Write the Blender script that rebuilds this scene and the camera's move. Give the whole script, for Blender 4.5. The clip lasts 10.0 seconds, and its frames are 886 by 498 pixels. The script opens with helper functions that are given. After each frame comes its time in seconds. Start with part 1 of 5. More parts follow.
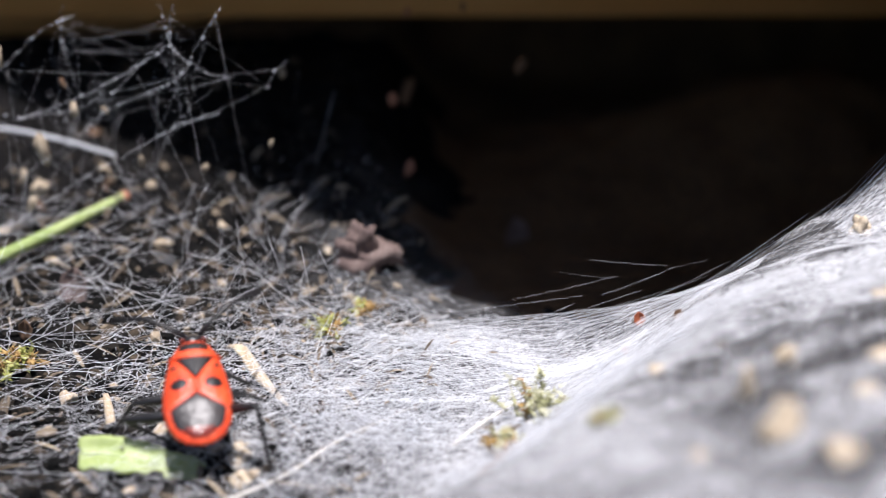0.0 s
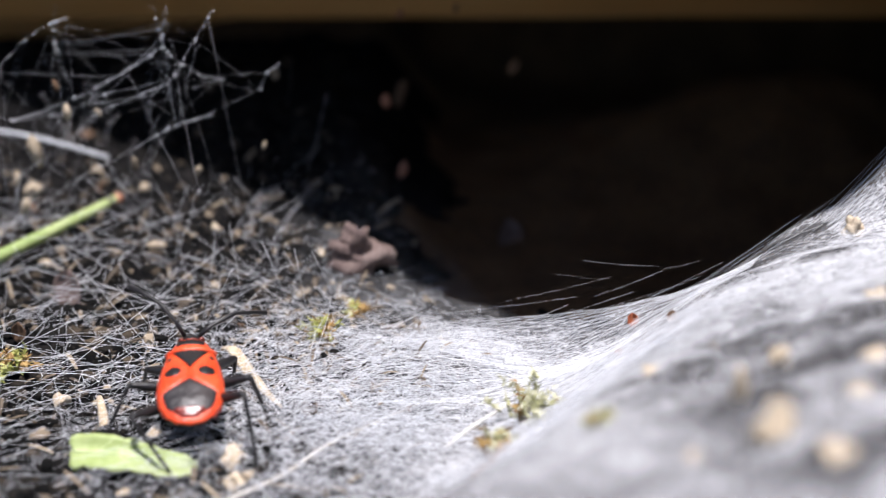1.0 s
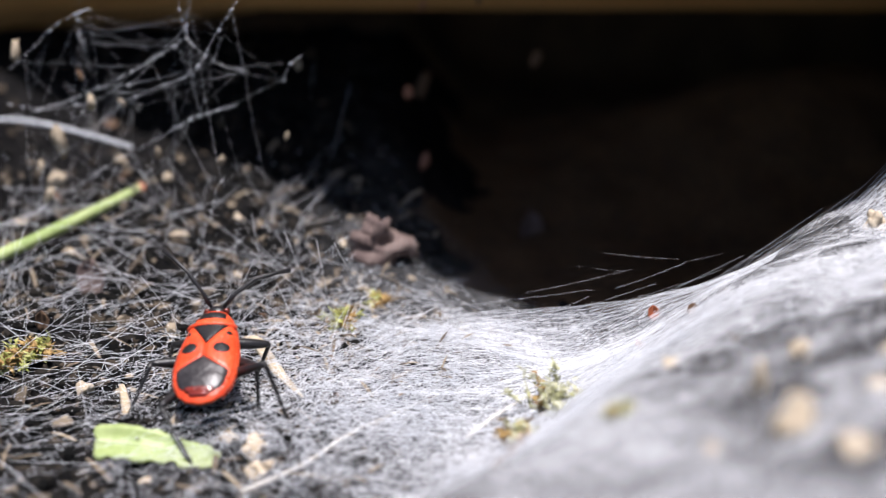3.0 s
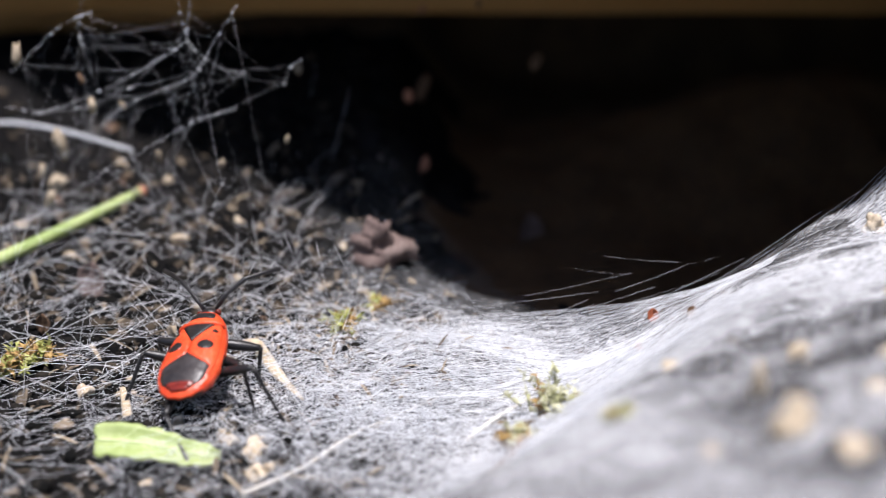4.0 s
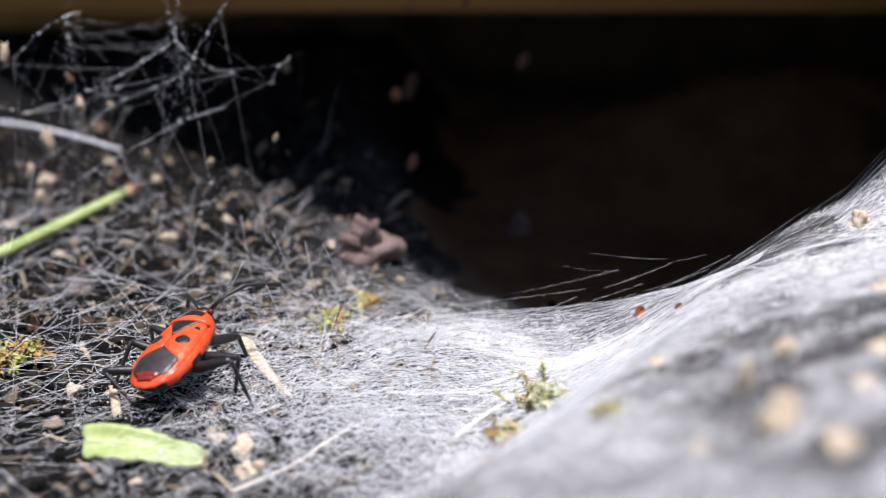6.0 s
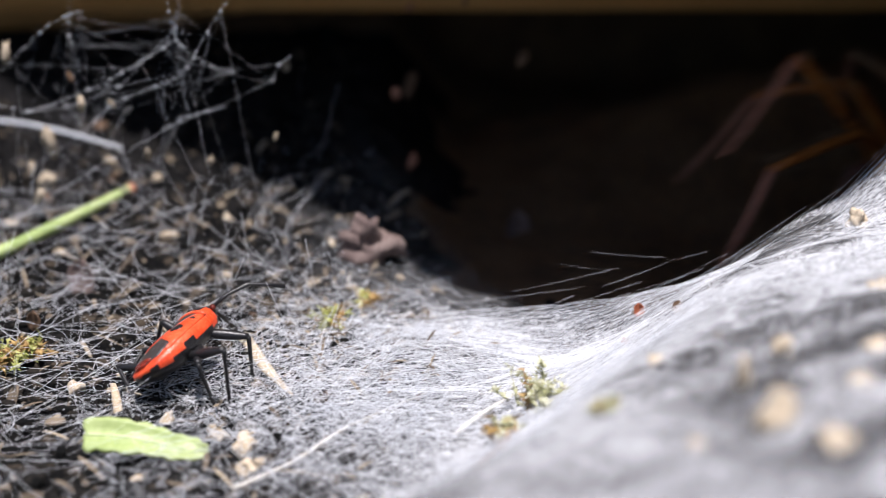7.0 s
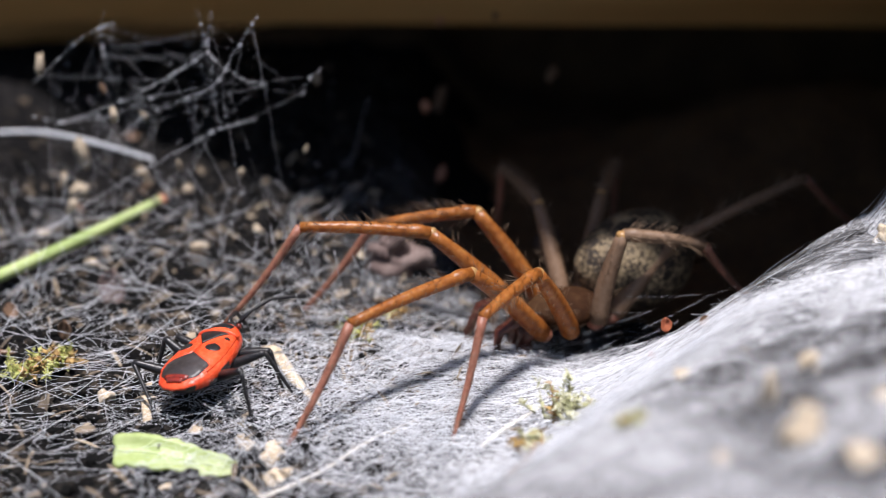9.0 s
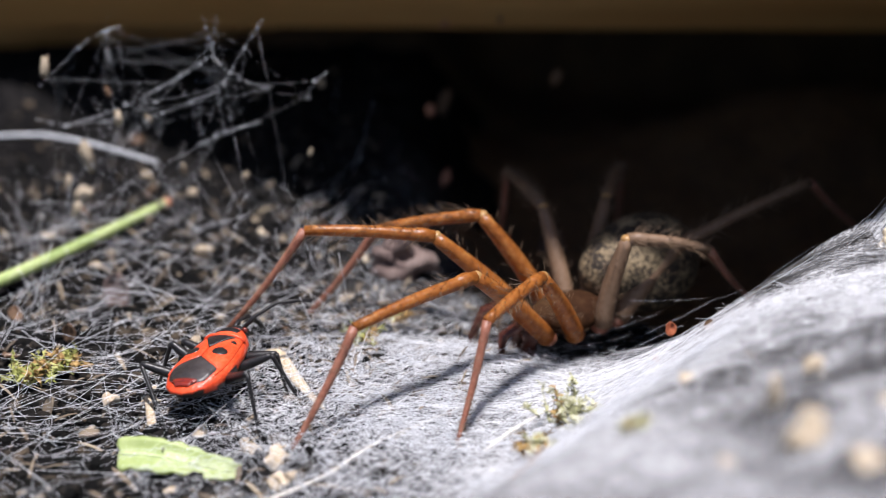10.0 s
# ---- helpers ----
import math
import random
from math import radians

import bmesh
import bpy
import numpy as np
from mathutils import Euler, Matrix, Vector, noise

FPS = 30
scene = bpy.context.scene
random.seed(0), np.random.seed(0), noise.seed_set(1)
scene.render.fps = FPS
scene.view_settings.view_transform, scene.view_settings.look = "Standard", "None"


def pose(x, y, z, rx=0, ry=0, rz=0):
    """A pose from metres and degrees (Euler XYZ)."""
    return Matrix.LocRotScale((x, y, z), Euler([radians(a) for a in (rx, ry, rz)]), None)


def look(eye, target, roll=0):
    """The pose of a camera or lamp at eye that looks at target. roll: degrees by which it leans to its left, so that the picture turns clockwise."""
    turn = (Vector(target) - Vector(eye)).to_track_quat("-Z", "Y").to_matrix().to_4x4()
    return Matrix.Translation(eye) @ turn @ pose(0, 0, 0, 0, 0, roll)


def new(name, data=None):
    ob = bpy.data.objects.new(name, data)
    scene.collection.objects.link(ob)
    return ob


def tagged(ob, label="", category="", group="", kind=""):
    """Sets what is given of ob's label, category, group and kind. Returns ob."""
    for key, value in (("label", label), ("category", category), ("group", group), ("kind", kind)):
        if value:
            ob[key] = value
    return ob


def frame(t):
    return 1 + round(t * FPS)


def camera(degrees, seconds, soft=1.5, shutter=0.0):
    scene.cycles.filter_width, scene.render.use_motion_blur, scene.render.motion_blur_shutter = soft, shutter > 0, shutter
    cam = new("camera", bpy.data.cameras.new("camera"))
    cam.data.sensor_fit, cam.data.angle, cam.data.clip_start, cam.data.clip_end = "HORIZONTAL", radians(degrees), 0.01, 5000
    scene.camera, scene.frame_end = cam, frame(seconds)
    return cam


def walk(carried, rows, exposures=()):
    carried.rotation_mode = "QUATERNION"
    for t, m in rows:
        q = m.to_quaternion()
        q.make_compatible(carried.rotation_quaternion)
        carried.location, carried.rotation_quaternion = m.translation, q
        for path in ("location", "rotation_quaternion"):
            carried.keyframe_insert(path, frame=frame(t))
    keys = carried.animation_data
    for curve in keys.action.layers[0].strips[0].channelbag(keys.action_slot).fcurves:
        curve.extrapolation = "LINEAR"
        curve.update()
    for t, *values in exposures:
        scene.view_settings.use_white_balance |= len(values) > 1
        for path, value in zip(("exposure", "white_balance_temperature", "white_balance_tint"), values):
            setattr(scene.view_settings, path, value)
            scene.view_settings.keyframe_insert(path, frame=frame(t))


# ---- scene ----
# A firebug on a funnel-weaver's sheet web; lengths below are in millimetres and scaled by MM.
MM = 0.001

# ---- camera ----
cam = camera(30.0, 10.0, soft=1.1, shutter=0.5)
cam.data.dof.use_dof = True
cam.data.dof.focus_distance = 0.1235
cam.data.dof.aperture_fstop = 18.5
walk(cam, [
    (0, pose(0.00000, -0.10600, 0.06140, 65.000, 0, 0.000)),
    (0.5, pose(0.00000, -0.10611, 0.06145, 65.037, 0, -0.076)),
    (1, pose(0.00000, -0.10603, 0.06141, 65.053, 0, -0.250)),
    (1.5, pose(0.00000, -0.10611, 0.06145, 65.055, 0, -0.241)),
    (2, pose(0.00000, -0.10618, 0.06149, 64.901, 0, -0.036)),
    (2.5, pose(0.00000, -0.10624, 0.06151, 64.794, 0, 0.117)),
    (2.7, pose(0.00000, -0.10629, 0.06154, 64.747, 0, 0.520)),
    (3.8, pose(0.00000, -0.10658, 0.06167, 64.826, 0, 0.595)),
    (4, pose(0.00000, -0.10664, 0.06170, 64.858, 0, 0.564)),
    (4.5, pose(0.00000, -0.10686, 0.06180, 64.798, 0, 0.276)),
    (5, pose(0.00000, -0.10680, 0.06177, 64.819, 0, 0.295)),
    (5.5, pose(0.00000, -0.10680, 0.06177, 64.816, 0, 0.136)),
    (7, pose(0.00000, -0.10758, 0.06214, 64.724, 0, 0.092)),
    (7.5, pose(0.00000, -0.10735, 0.06203, 64.772, 0, 0.015)),
    (8, pose(0.00000, -0.10767, 0.06218, 64.916, 0, 0.257)),
    (8.2, pose(0.00000, -0.10785, 0.06226, 64.925, 0, 0.580)),
    (8.3, pose(0.00000, -0.10793, 0.06230, 64.936, 0, 0.758)),
    (8.4, pose(0.00000, -0.10802, 0.06234, 65.015, 0, 0.960)),
    (8.5, pose(0.00000, -0.10811, 0.06238, 65.108, 0, 0.983)),
    (9, pose(0.00000, -0.10819, 0.06242, 65.171, 0, 1.169)),
    (9.5, pose(0.00000, -0.10822, 0.06243, 65.229, 0, 1.263)),
    (10, pose(0.00000, -0.10814, 0.06240, 65.297, 0, 1.343)),
], exposures=((0, 0.7, 6480, 15), (10, 0.7, 6480, 15)))

# ---- light ----
SUN_FROM = Vector((0.05, -0.12, 1.0)).normalized()
world = bpy.data.worlds.new("sky")
scene.world = world
world.use_nodes = True
sky = world.node_tree.nodes.new("ShaderNodeTexSky")
sky.sky_type = "NISHITA"
sky.sun_disc = False
sky.sun_elevation = math.asin(SUN_FROM.z)
sky.sun_rotation = math.atan2(SUN_FROM.x, SUN_FROM.y)
back = world.node_tree.nodes["Background"]
back.inputs["Strength"].default_value = 0.058
world.node_tree.links.new(sky.outputs[0], back.inputs["Color"])
sun_data = bpy.data.lights.new("sun", "SUN")
sun_data.energy = 4.7
sun_data.angle = radians(3.0)
sun_data.color = (1.0, 0.98, 0.975)
sun = new("sun", sun_data)
sun.matrix_world = look(SUN_FROM, (0, 0, 0))


# ---- materials ----
def material(name, colors, scale=900.0, fine=4.0, rough=0.6, bump=0.3, island=False, contrast=1.0,
             spec=0.5, translucent=0.0, per_object=False, stretch=(1, 1, 1)):
    """A surface whose colour runs through colors by coarse and fine grain; scale is in waves a metre."""
    m = bpy.data.materials.new(name)
    m.use_nodes = True
    nt = m.node_tree
    nodes, links = nt.nodes, nt.links
    bsdf = nodes["Principled BSDF"]
    out = nodes["Material Output"]
    tc = nodes.new("ShaderNodeTexCoord")
    mp = nodes.new("ShaderNodeMapping")
    mp.inputs["Scale"].default_value = stretch
    links.new(tc.outputs["Object"], mp.inputs["Vector"])
    big = nodes.new("ShaderNodeTexNoise")
    big.inputs["Scale"].default_value = scale
    big.inputs["Detail"].default_value = 5
    small = nodes.new("ShaderNodeTexNoise")
    small.inputs["Scale"].default_value = scale * fine
    small.inputs["Detail"].default_value = 3
    for n in (big, small):
        links.new(mp.outputs[0], n.inputs["Vector"])
    mix = nodes.new("ShaderNodeMix")
    mix.inputs["Factor"].default_value = 0.4
    links.new(big.outputs["Fac"], mix.inputs["A"])
    links.new(small.outputs["Fac"], mix.inputs["B"])
    value = mix.outputs["Result"]
    if island or per_object:
        src = nodes.new("ShaderNodeNewGeometry" if island else "ShaderNodeObjectInfo")
        mx = nodes.new("ShaderNodeMix")
        mx.inputs["Factor"].default_value = 0.65
        links.new(value, mx.inputs["A"])
        links.new(src.outputs["Random Per Island" if island else "Random"], mx.inputs["B"])
        value = mx.outputs["Result"]
    ramp = nodes.new("ShaderNodeValToRGB")
    els = ramp.color_ramp.elements
    n = len(colors)
    while len(els) < n:
        els.new(0.5)
    for i, c in enumerate(colors):
        t = i / max(1, n - 1)
        els[i].position = 0.5 + (t - 0.5) * 0.42 / contrast if not (island or per_object) else 0.1 + 0.8 * t
        els[i].color = (*c, 1)
    links.new(value, ramp.inputs["Fac"])
    links.new(ramp.outputs["Color"], bsdf.inputs["Base Color"])
    bsdf.inputs["Roughness"].default_value = rough
    bsdf.inputs["Specular IOR Level"].default_value = spec
    if bump:
        b = nodes.new("ShaderNodeBump")
        b.inputs["Strength"].default_value = bump
        b.inputs["Distance"].default_value = 0.00015
        links.new(small.outputs["Fac"], b.inputs["Height"])
        links.new(b.outputs["Normal"], bsdf.inputs["Normal"])
    if translucent:
        tr = nodes.new("ShaderNodeBsdfTranslucent")
        links.new(ramp.outputs["Color"], tr.inputs["Color"])
        ms = nodes.new("ShaderNodeMixShader")
        ms.inputs["Fac"].default_value = translucent
        links.new(bsdf.outputs[0], ms.inputs[1])
        links.new(tr.outputs[0], ms.inputs[2])
        links.new(ms.outputs[0], out.inputs["Surface"])
    return m


def silk_film_material():
    """Woven silk felt: white threads with see-through gaps, thinner to the open floor."""
    m = bpy.data.materials.new("silk_film")
    m.use_nodes = True
    nt = m.node_tree
    nodes, links = nt.nodes, nt.links
    nodes.remove(nodes["Principled BSDF"])
    out = nodes["Material Output"]
    tc = nodes.new("ShaderNodeTexCoord")
    dif = nodes.new("ShaderNodeBsdfDiffuse")
    trl = nodes.new("ShaderNodeBsdfTranslucent")
    tra = nodes.new("ShaderNodeBsdfTransparent")
    for b, c in ((dif, (0.89, 0.9, 0.93, 1)), (trl, (0.75, 0.78, 0.84, 1))):
        b.inputs["Color"].default_value = c
    body = nodes.new("ShaderNodeMixShader")
    body.inputs["Fac"].default_value = 0.18
    links.new(dif.outputs[0], body.inputs[1])
    links.new(trl.outputs[0], body.inputs[2])
    # curled fibres at two sizes, faint long streaks and broad worn patches
    def grain_noise(scale, detail, stretch=(1, 1, 1), turn=0.0):
        mp = nodes.new("ShaderNodeMapping")
        mp.inputs["Rotation"].default_value = (0, 0, turn)
        mp.inputs["Scale"].default_value = stretch
        n = nodes.new("ShaderNodeTexNoise")
        n.inputs["Scale"].default_value = scale
        n.inputs["Detail"].default_value = detail
        links.new(tc.outputs["Object"], mp.inputs["Vector"])
        links.new(mp.outputs[0], n.inputs["Vector"])
        return n.outputs["Fac"]

    def calc(op, a, b):
        n = nodes.new("ShaderNodeMath")
        n.operation = op
        for s, v in zip(n.inputs, (a, b)):
            if isinstance(v, (int, float)):
                s.default_value = v
            else:
                links.new(v, s)
        return n.outputs[0]

    def fibres(scale, width, stretch=(1, 1, 1), turn=0.0):
        d = calc("ABSOLUTE", calc("SUBTRACT", grain_noise(scale, 1.0, stretch, turn), 0.5), 0)
        return calc("MAXIMUM", calc("SUBTRACT", 1.0, calc("DIVIDE", d, width)), 0.0)
    at = nodes.new("ShaderNodeAttribute")
    at.attribute_name = "felting"
    f = calc("ADD", fibres(900, 0.035), fibres(1700, 0.05, (1, 1.6, 1), -0.35))
    f = calc("ADD", f, fibres(1300, 0.04, (0.6, 1.5, 1), 0.4))
    f = calc("MULTIPLY", f, 0.34)
    streak = calc("MULTIPLY", calc("SUBTRACT", grain_noise(1.0, 2, (700, 2600, 400), -0.3), 0.5), 0.22)
    p = calc("MULTIPLY", calc("SUBTRACT", grain_noise(330, 7), 0.5), 0.6)
    a = calc("ADD", calc("ADD", calc("ADD", streak, p), f), calc("ADD", 0.0, calc("MULTIPLY", at.outputs["Fac"], 0.20)))
    a = calc("MULTIPLY", a, at.outputs["Fac"])
    a = calc("MINIMUM", calc("MAXIMUM", a, 0.0), 0.64)
    mix = nodes.new("ShaderNodeMixShader")
    links.new(a, mix.inputs["Fac"])
    links.new(tra.outputs[0], mix.inputs[1])
    links.new(body.outputs[0], mix.inputs[2])
    links.new(mix.outputs[0], out.inputs["Surface"])
    return m


# SOIL and CRUMB are darker than humus: shade between crumbs is in their colour
SOIL = material("shade_darkened_soil", [(0.002, 0.002, 0.0022), (0.006, 0.0057, 0.006), (0.022, 0.02, 0.019)], 420, 6, 0.95, 0.8, spec=0.06)
# Colour of the unseen slab, pale to bounce light into the hollow
ROCK = material("pale_brown_stone", [(0.24, 0.15, 0.08), (0.4, 0.27, 0.16), (0.5, 0.37, 0.24)], 120, 6, 0.9, 0.6)
BOARD = material("weathered_wood", [(0.46, 0.21, 0.055), (0.62, 0.31, 0.095), (0.72, 0.41, 0.15)], 60, 5, 0.8, 0.5,
                 stretch=(0.15, 1, 1.6))
FILM = silk_film_material()
SILK = material("silk_thread", [(0.74, 0.77, 0.82), (0.9, 0.91, 0.94)], 300, 4, 0.3, 0, spec=0.8, translucent=0.12)
CRUMB = material("soil_crumb", [(0.003, 0.003, 0.003), (0.007, 0.007, 0.007), (0.012, 0.011, 0.010), (0.024, 0.021, 0.018), (0.13, 0.10, 0.07)], 1500, 3,
                 0.95, 0.5, island=True, spec=0.08)
PALE = material("pale_plant_bits", [(0.05, 0.038, 0.028), (0.15, 0.115, 0.08), (0.40, 0.33, 0.235)], 1200, 3, 0.8, 0.4, island=True)
CLOD = material("beige_clod", [(0.30, 0.23, 0.15), (0.50, 0.41, 0.30), (0.68, 0.60, 0.47)], 700, 5, 0.9, 0.8)
STRAW = material("straw", [(0.28, 0.21, 0.13), (0.48, 0.39, 0.27), (0.62, 0.55, 0.42)], 900, 4, 0.7, 0.3, stretch=(1, 0.1, 1))
BARK = material("brown_bark", [(0.05, 0.025, 0.015), (0.14, 0.08, 0.045), (0.24, 0.15, 0.09)], 700, 4, 0.8, 0.5)
RUST = material("rusty_bud_scale", [(0.22, 0.05, 0.02), (0.40, 0.12, 0.05)], 900, 4, 0.7, 0.4)
GREY_LUMP = material("mauve_grey_husk", [(0.05, 0.032, 0.03), (0.13, 0.09, 0.08), (0.22, 0.17, 0.15)], 500, 5, 0.9, 0.7)
LEAF = material("green_leaf", [(0.32, 0.42, 0.13), (0.45, 0.54, 0.22), (0.58, 0.64, 0.34)], 350, 6, 0.45, 0.35, translucent=0.3)
MIDRIB = material("leaf_midrib", [(0.5, 0.6, 0.28), (0.62, 0.68, 0.4)], 500, 5, 0.5, 0.2)
STEM = material("green_stem", [(0.17, 0.25, 0.07), (0.32, 0.40, 0.15), (0.42, 0.48, 0.24)], 500, 4, 0.5, 0.3, stretch=(1, 0.15, 1))
STEM_TIP = material("reddish_stem_tip", [(0.32, 0.12, 0.07), (0.5, 0.25, 0.16)], 900, 4, 0.6, 0.3)
MOSS = material("moss", [(0.20, 0.22, 0.05), (0.40, 0.42, 0.12), (0.56, 0.56, 0.24)], 900, 3, 0.8, 0.3, island=True, translucent=0.25)
MOSS_BROWN = material("brown_moss", [(0.22, 0.12, 0.04), (0.42, 0.28, 0.10)], 900, 3, 0.8, 0.3, island=True)
RED = material("orange_red_cuticle", [(0.54, 0.040, 0.012), (0.70, 0.070, 0.020), (0.80, 0.13, 0.05)], 500, 8, 0.34, 0.5)
BLACK = material("black_cuticle", [(0.006, 0.006, 0.007), (0.018, 0.017, 0.018)], 900, 6, 0.38, 0.25)
MEMBRANE = material("black_wing_membrane", [(0.010, 0.009, 0.010), (0.05, 0.042, 0.042)], 420, 2, 0.40, 1.0, spec=0.5)
DARK_RED = material("dark_red_eye", [(0.06, 0.008, 0.006), (0.12, 0.02, 0.012)], 900, 4, 0.25, 0)
AMBER = material("amber_leg", [(0.17, 0.046, 0.011), (0.38, 0.13, 0.027), (0.56, 0.27, 0.085)], 260, 8, 0.34, 0.5, contrast=0.9, translucent=0.38)
AMBER_RED = material("red_brown_leg", [(0.15, 0.05, 0.03), (0.26, 0.10, 0.062), (0.36, 0.18, 0.125)], 600, 6, 0.5, 0.3)
# Greyed copy of AMBER: the shade over the rear legs is in the colour
SHADED_LEG = material("shaded_amber_leg", [(0.11, 0.06, 0.032), (0.19, 0.115, 0.068), (0.27, 0.18, 0.12)], 450, 6, 0.55, 0.4, contrast=0.6, translucent=0.15)
JOINT = material("pale_amber_joint", [(0.34, 0.18, 0.06), (0.5, 0.3, 0.12)], 700, 4, 0.35, 0.1, translucent=0.25)
HAIR = material("brown_bristle", [(0.09, 0.055, 0.03), (0.24, 0.16, 0.10)], 900, 3, 0.5, 0)
CARAPACE = material("brown_carapace", [(0.016, 0.007, 0.004), (0.034, 0.015, 0.007), (0.06, 0.032, 0.015)], 350, 5, 0.8, 0.4, spec=0.05)
ABDOMEN = material("mottled_abdomen", [(0.015, 0.010, 0.006), (0.035, 0.024, 0.014), (0.16, 0.118, 0.066), (0.26, 0.195, 0.112)],
                   700, 4, 0.7, 0.8, contrast=1.7)
CLAY = material("brown_earth", [(0.04, 0.021, 0.009), (0.075, 0.041, 0.017), (0.115, 0.066, 0.029)], 200, 6, 0.9, 0.7)
FANG = material("dark_red_chelicera", [(0.05, 0.012, 0.008), (0.11, 0.03, 0.016)], 600, 4, 0.3, 0.2)


# ---- mesh helpers ----
def mesh_of(name, verts, faces, mat, smooth=True):
    me = bpy.data.meshes.new(name)
    me.from_pydata([tuple(float(c) * MM for c in v) for v in verts], [], faces)
    for m in (mat if isinstance(mat, (list, tuple)) else (mat,)):
        me.materials.append(m)
    if smooth:
        me.polygons.foreach_set("use_smooth", [True] * len(me.polygons))
    me.update()
    return me


def thing(name, verts, faces, mat, label, category, group="", kind="", smooth=True, at=None):
    ob = new(name, mesh_of(name, verts, faces, mat, smooth))
    if at is not None:
        ob.matrix_basis = at
    return tagged(ob, label, category, group, kind)


def part(name, shape, mat, parent, label="", smooth=True):
    ob = new(name, mesh_of(name, shape[0], shape[1], mat, smooth))
    ob.parent = parent
    if label:
        ob["label"] = label
    return ob


def holder(name, label, category, group="", at=None):
    ob = new(name)
    ob.empty_display_size = 0.002
    if at is not None:
        ob.matrix_basis = at
    return tagged(ob, label, category, group)


def join(*shapes):
    verts, faces = [], []
    for v, f in shapes:
        o = len(verts)
        verts += list(v)
        faces += [tuple(i + o for i in q) for q in f]
    return verts, faces


def tube(points, radii, sides=6, flat=1.0):
    """A capped tube along points; radii is one number or one for each point."""
    pts = [np.array(p, float) for p in points]
    n = len(pts)
    if isinstance(radii, (int, float)):
        radii = [radii] * n
    verts, faces = [], []
    up = np.array((0.0, 0.0, 1.0))
    for i, p in enumerate(pts):
        d = pts[min(i + 1, n - 1)] - pts[max(i - 1, 0)]
        d = d / (np.linalg.norm(d) + 1e-9)
        a = np.cross(d, up if abs(d[2]) < 0.9 else np.array((1.0, 0, 0)))
        a /= np.linalg.norm(a) + 1e-9
        b = np.cross(a, d)
        for k in range(sides):
            w = 2 * math.pi * k / sides
            verts.append(p + radii[i] * (a * math.cos(w) + b * math.sin(w) * flat))
    for i in range(n - 1):
        for k in range(sides):
            q = (k + 1) % sides
            faces.append((i * sides + k, i * sides + q, (i + 1) * sides + q, (i + 1) * sides + k))
    faces.append(tuple(range(sides - 1, -1, -1)))
    faces.append(tuple((n - 1) * sides + k for k in range(sides)))
    return verts, faces


def ellipsoid(c, r, nu=16, nv=10, shape=None):
    """A closed round form; shape(u, p) may bend each point."""
    verts, faces = [], []
    for j in range(1, nv):
        v = math.pi * j / nv
        for i in range(nu):
            u = 2 * math.pi * i / nu
            p = np.array((math.sin(v) * math.cos(u), -math.cos(v), math.sin(v) * math.sin(u)))
            if shape:
                p = shape(p)
            verts.append(np.array(c) + p * np.array(r))
    for j in range(nv - 2):
        for i in range(nu):
            q = (i + 1) % nu
            faces.append((j * nu + i, (j + 1) * nu + i, (j + 1) * nu + q, j * nu + q))
    a = np.array((0, -1.0, 0))
    b = np.array((0, 1.0, 0))
    if shape:
        a, b = shape(a), shape(b)
    s, e = len(verts), len(verts) + 1
    verts += [np.array(c) + a * np.array(r), np.array(c) + b * np.array(r)]
    for i in range(nu):
        q = (i + 1) % nu
        faces.append((s, i, q))
        faces.append((e, (nv - 2) * nu + q, (nv - 2) * nu + i))
    return verts, faces


# ---- the lie of the land ----
def sm(a, b, v):
    t = min(1.0, max(0.0, (v - a) / (b - a)))
    return t * t * (3 - 2 * t)


def crest(x):
    """Height of the web's raised lip and how far back it runs."""
    return 0.8 - 1.5 * math.exp(-((x - 7.5) / 5) ** 2) + 14.2 * (max(min(x, 60) - 8, 0) / 26.5) ** 2, 4 + 4 * sm(10, 22, x)


def lie(x, y):
    """Smooth height of the ground in mm."""
    zc, yc = crest(x)
    front = 11.0 * sm(3, 34, x)
    if x > 34:
        front += 0.25 * (min(x, 90) - 34)
    front *= sm(-75, -35, y)
    z = front + (zc - front) * sm(0, yc, y)
    floor = -0.9 - 2.6 * sm(13, 30, y) - 1.2 * sm(3, 8, x) - 1.2 * sm(12, 22, x)
    floor += 11 * math.exp(-((x - 36) / 22) ** 2 - ((y - 52) / 13) ** 2)
    right = sm(-8, 3, x)
    if y > yc:
        drop = sm(yc, yc + 7, y)
        z = zc + (floor - zc) * drop
    left = 0.8 * sm(-20, 4, y) * 0.4 + min(0.2 * max(y - 13, 0), 7.0)
    z = left + (z - left) * right
    # the near hump on the right: it climbs towards the open side
    d = (x - 2.6) * 0.73 - (y + 31) * 0.686
    top = (12.0 + 0.4 * min(max(d, 0), 20)) * sm(-92, -62, y)
    z += max(top - z, 0) * sm(-17, 2.0, d)
    z += 60 * sm(78, 100, y) * (1 - sm(150, 260, abs(x))) * (1 - sm(160, 300, y))
    return z


def on_hump(x, y):
    """0 off the near hump, 1 well up on its worn side."""
    return sm(1.0, 7.0, (x - 2.6) * 0.73 - (y + 31) * 0.686 + 2.5 * noise.noise((x * 0.2, y * 0.2, 9.2)))


def grain(x, y):
    """Lumps and pits of the soil, in mm; less under the felted web."""
    q = noise.noise((x * 0.16, y * 0.16, 3.1)) * 0.9 + noise.noise((x * 0.5, y * 0.5, 7.7)) * 0.75
    q += noise.noise((x * 1.3, y * 1.3, 1.7)) * 0.35
    calm = 1 - 0.8 * sm(-9, 3, x) * (1 - sm(4, 12, y))
    return q * calm * (1.0 if abs(x) < 120 and abs(y) < 120 else 0.0)


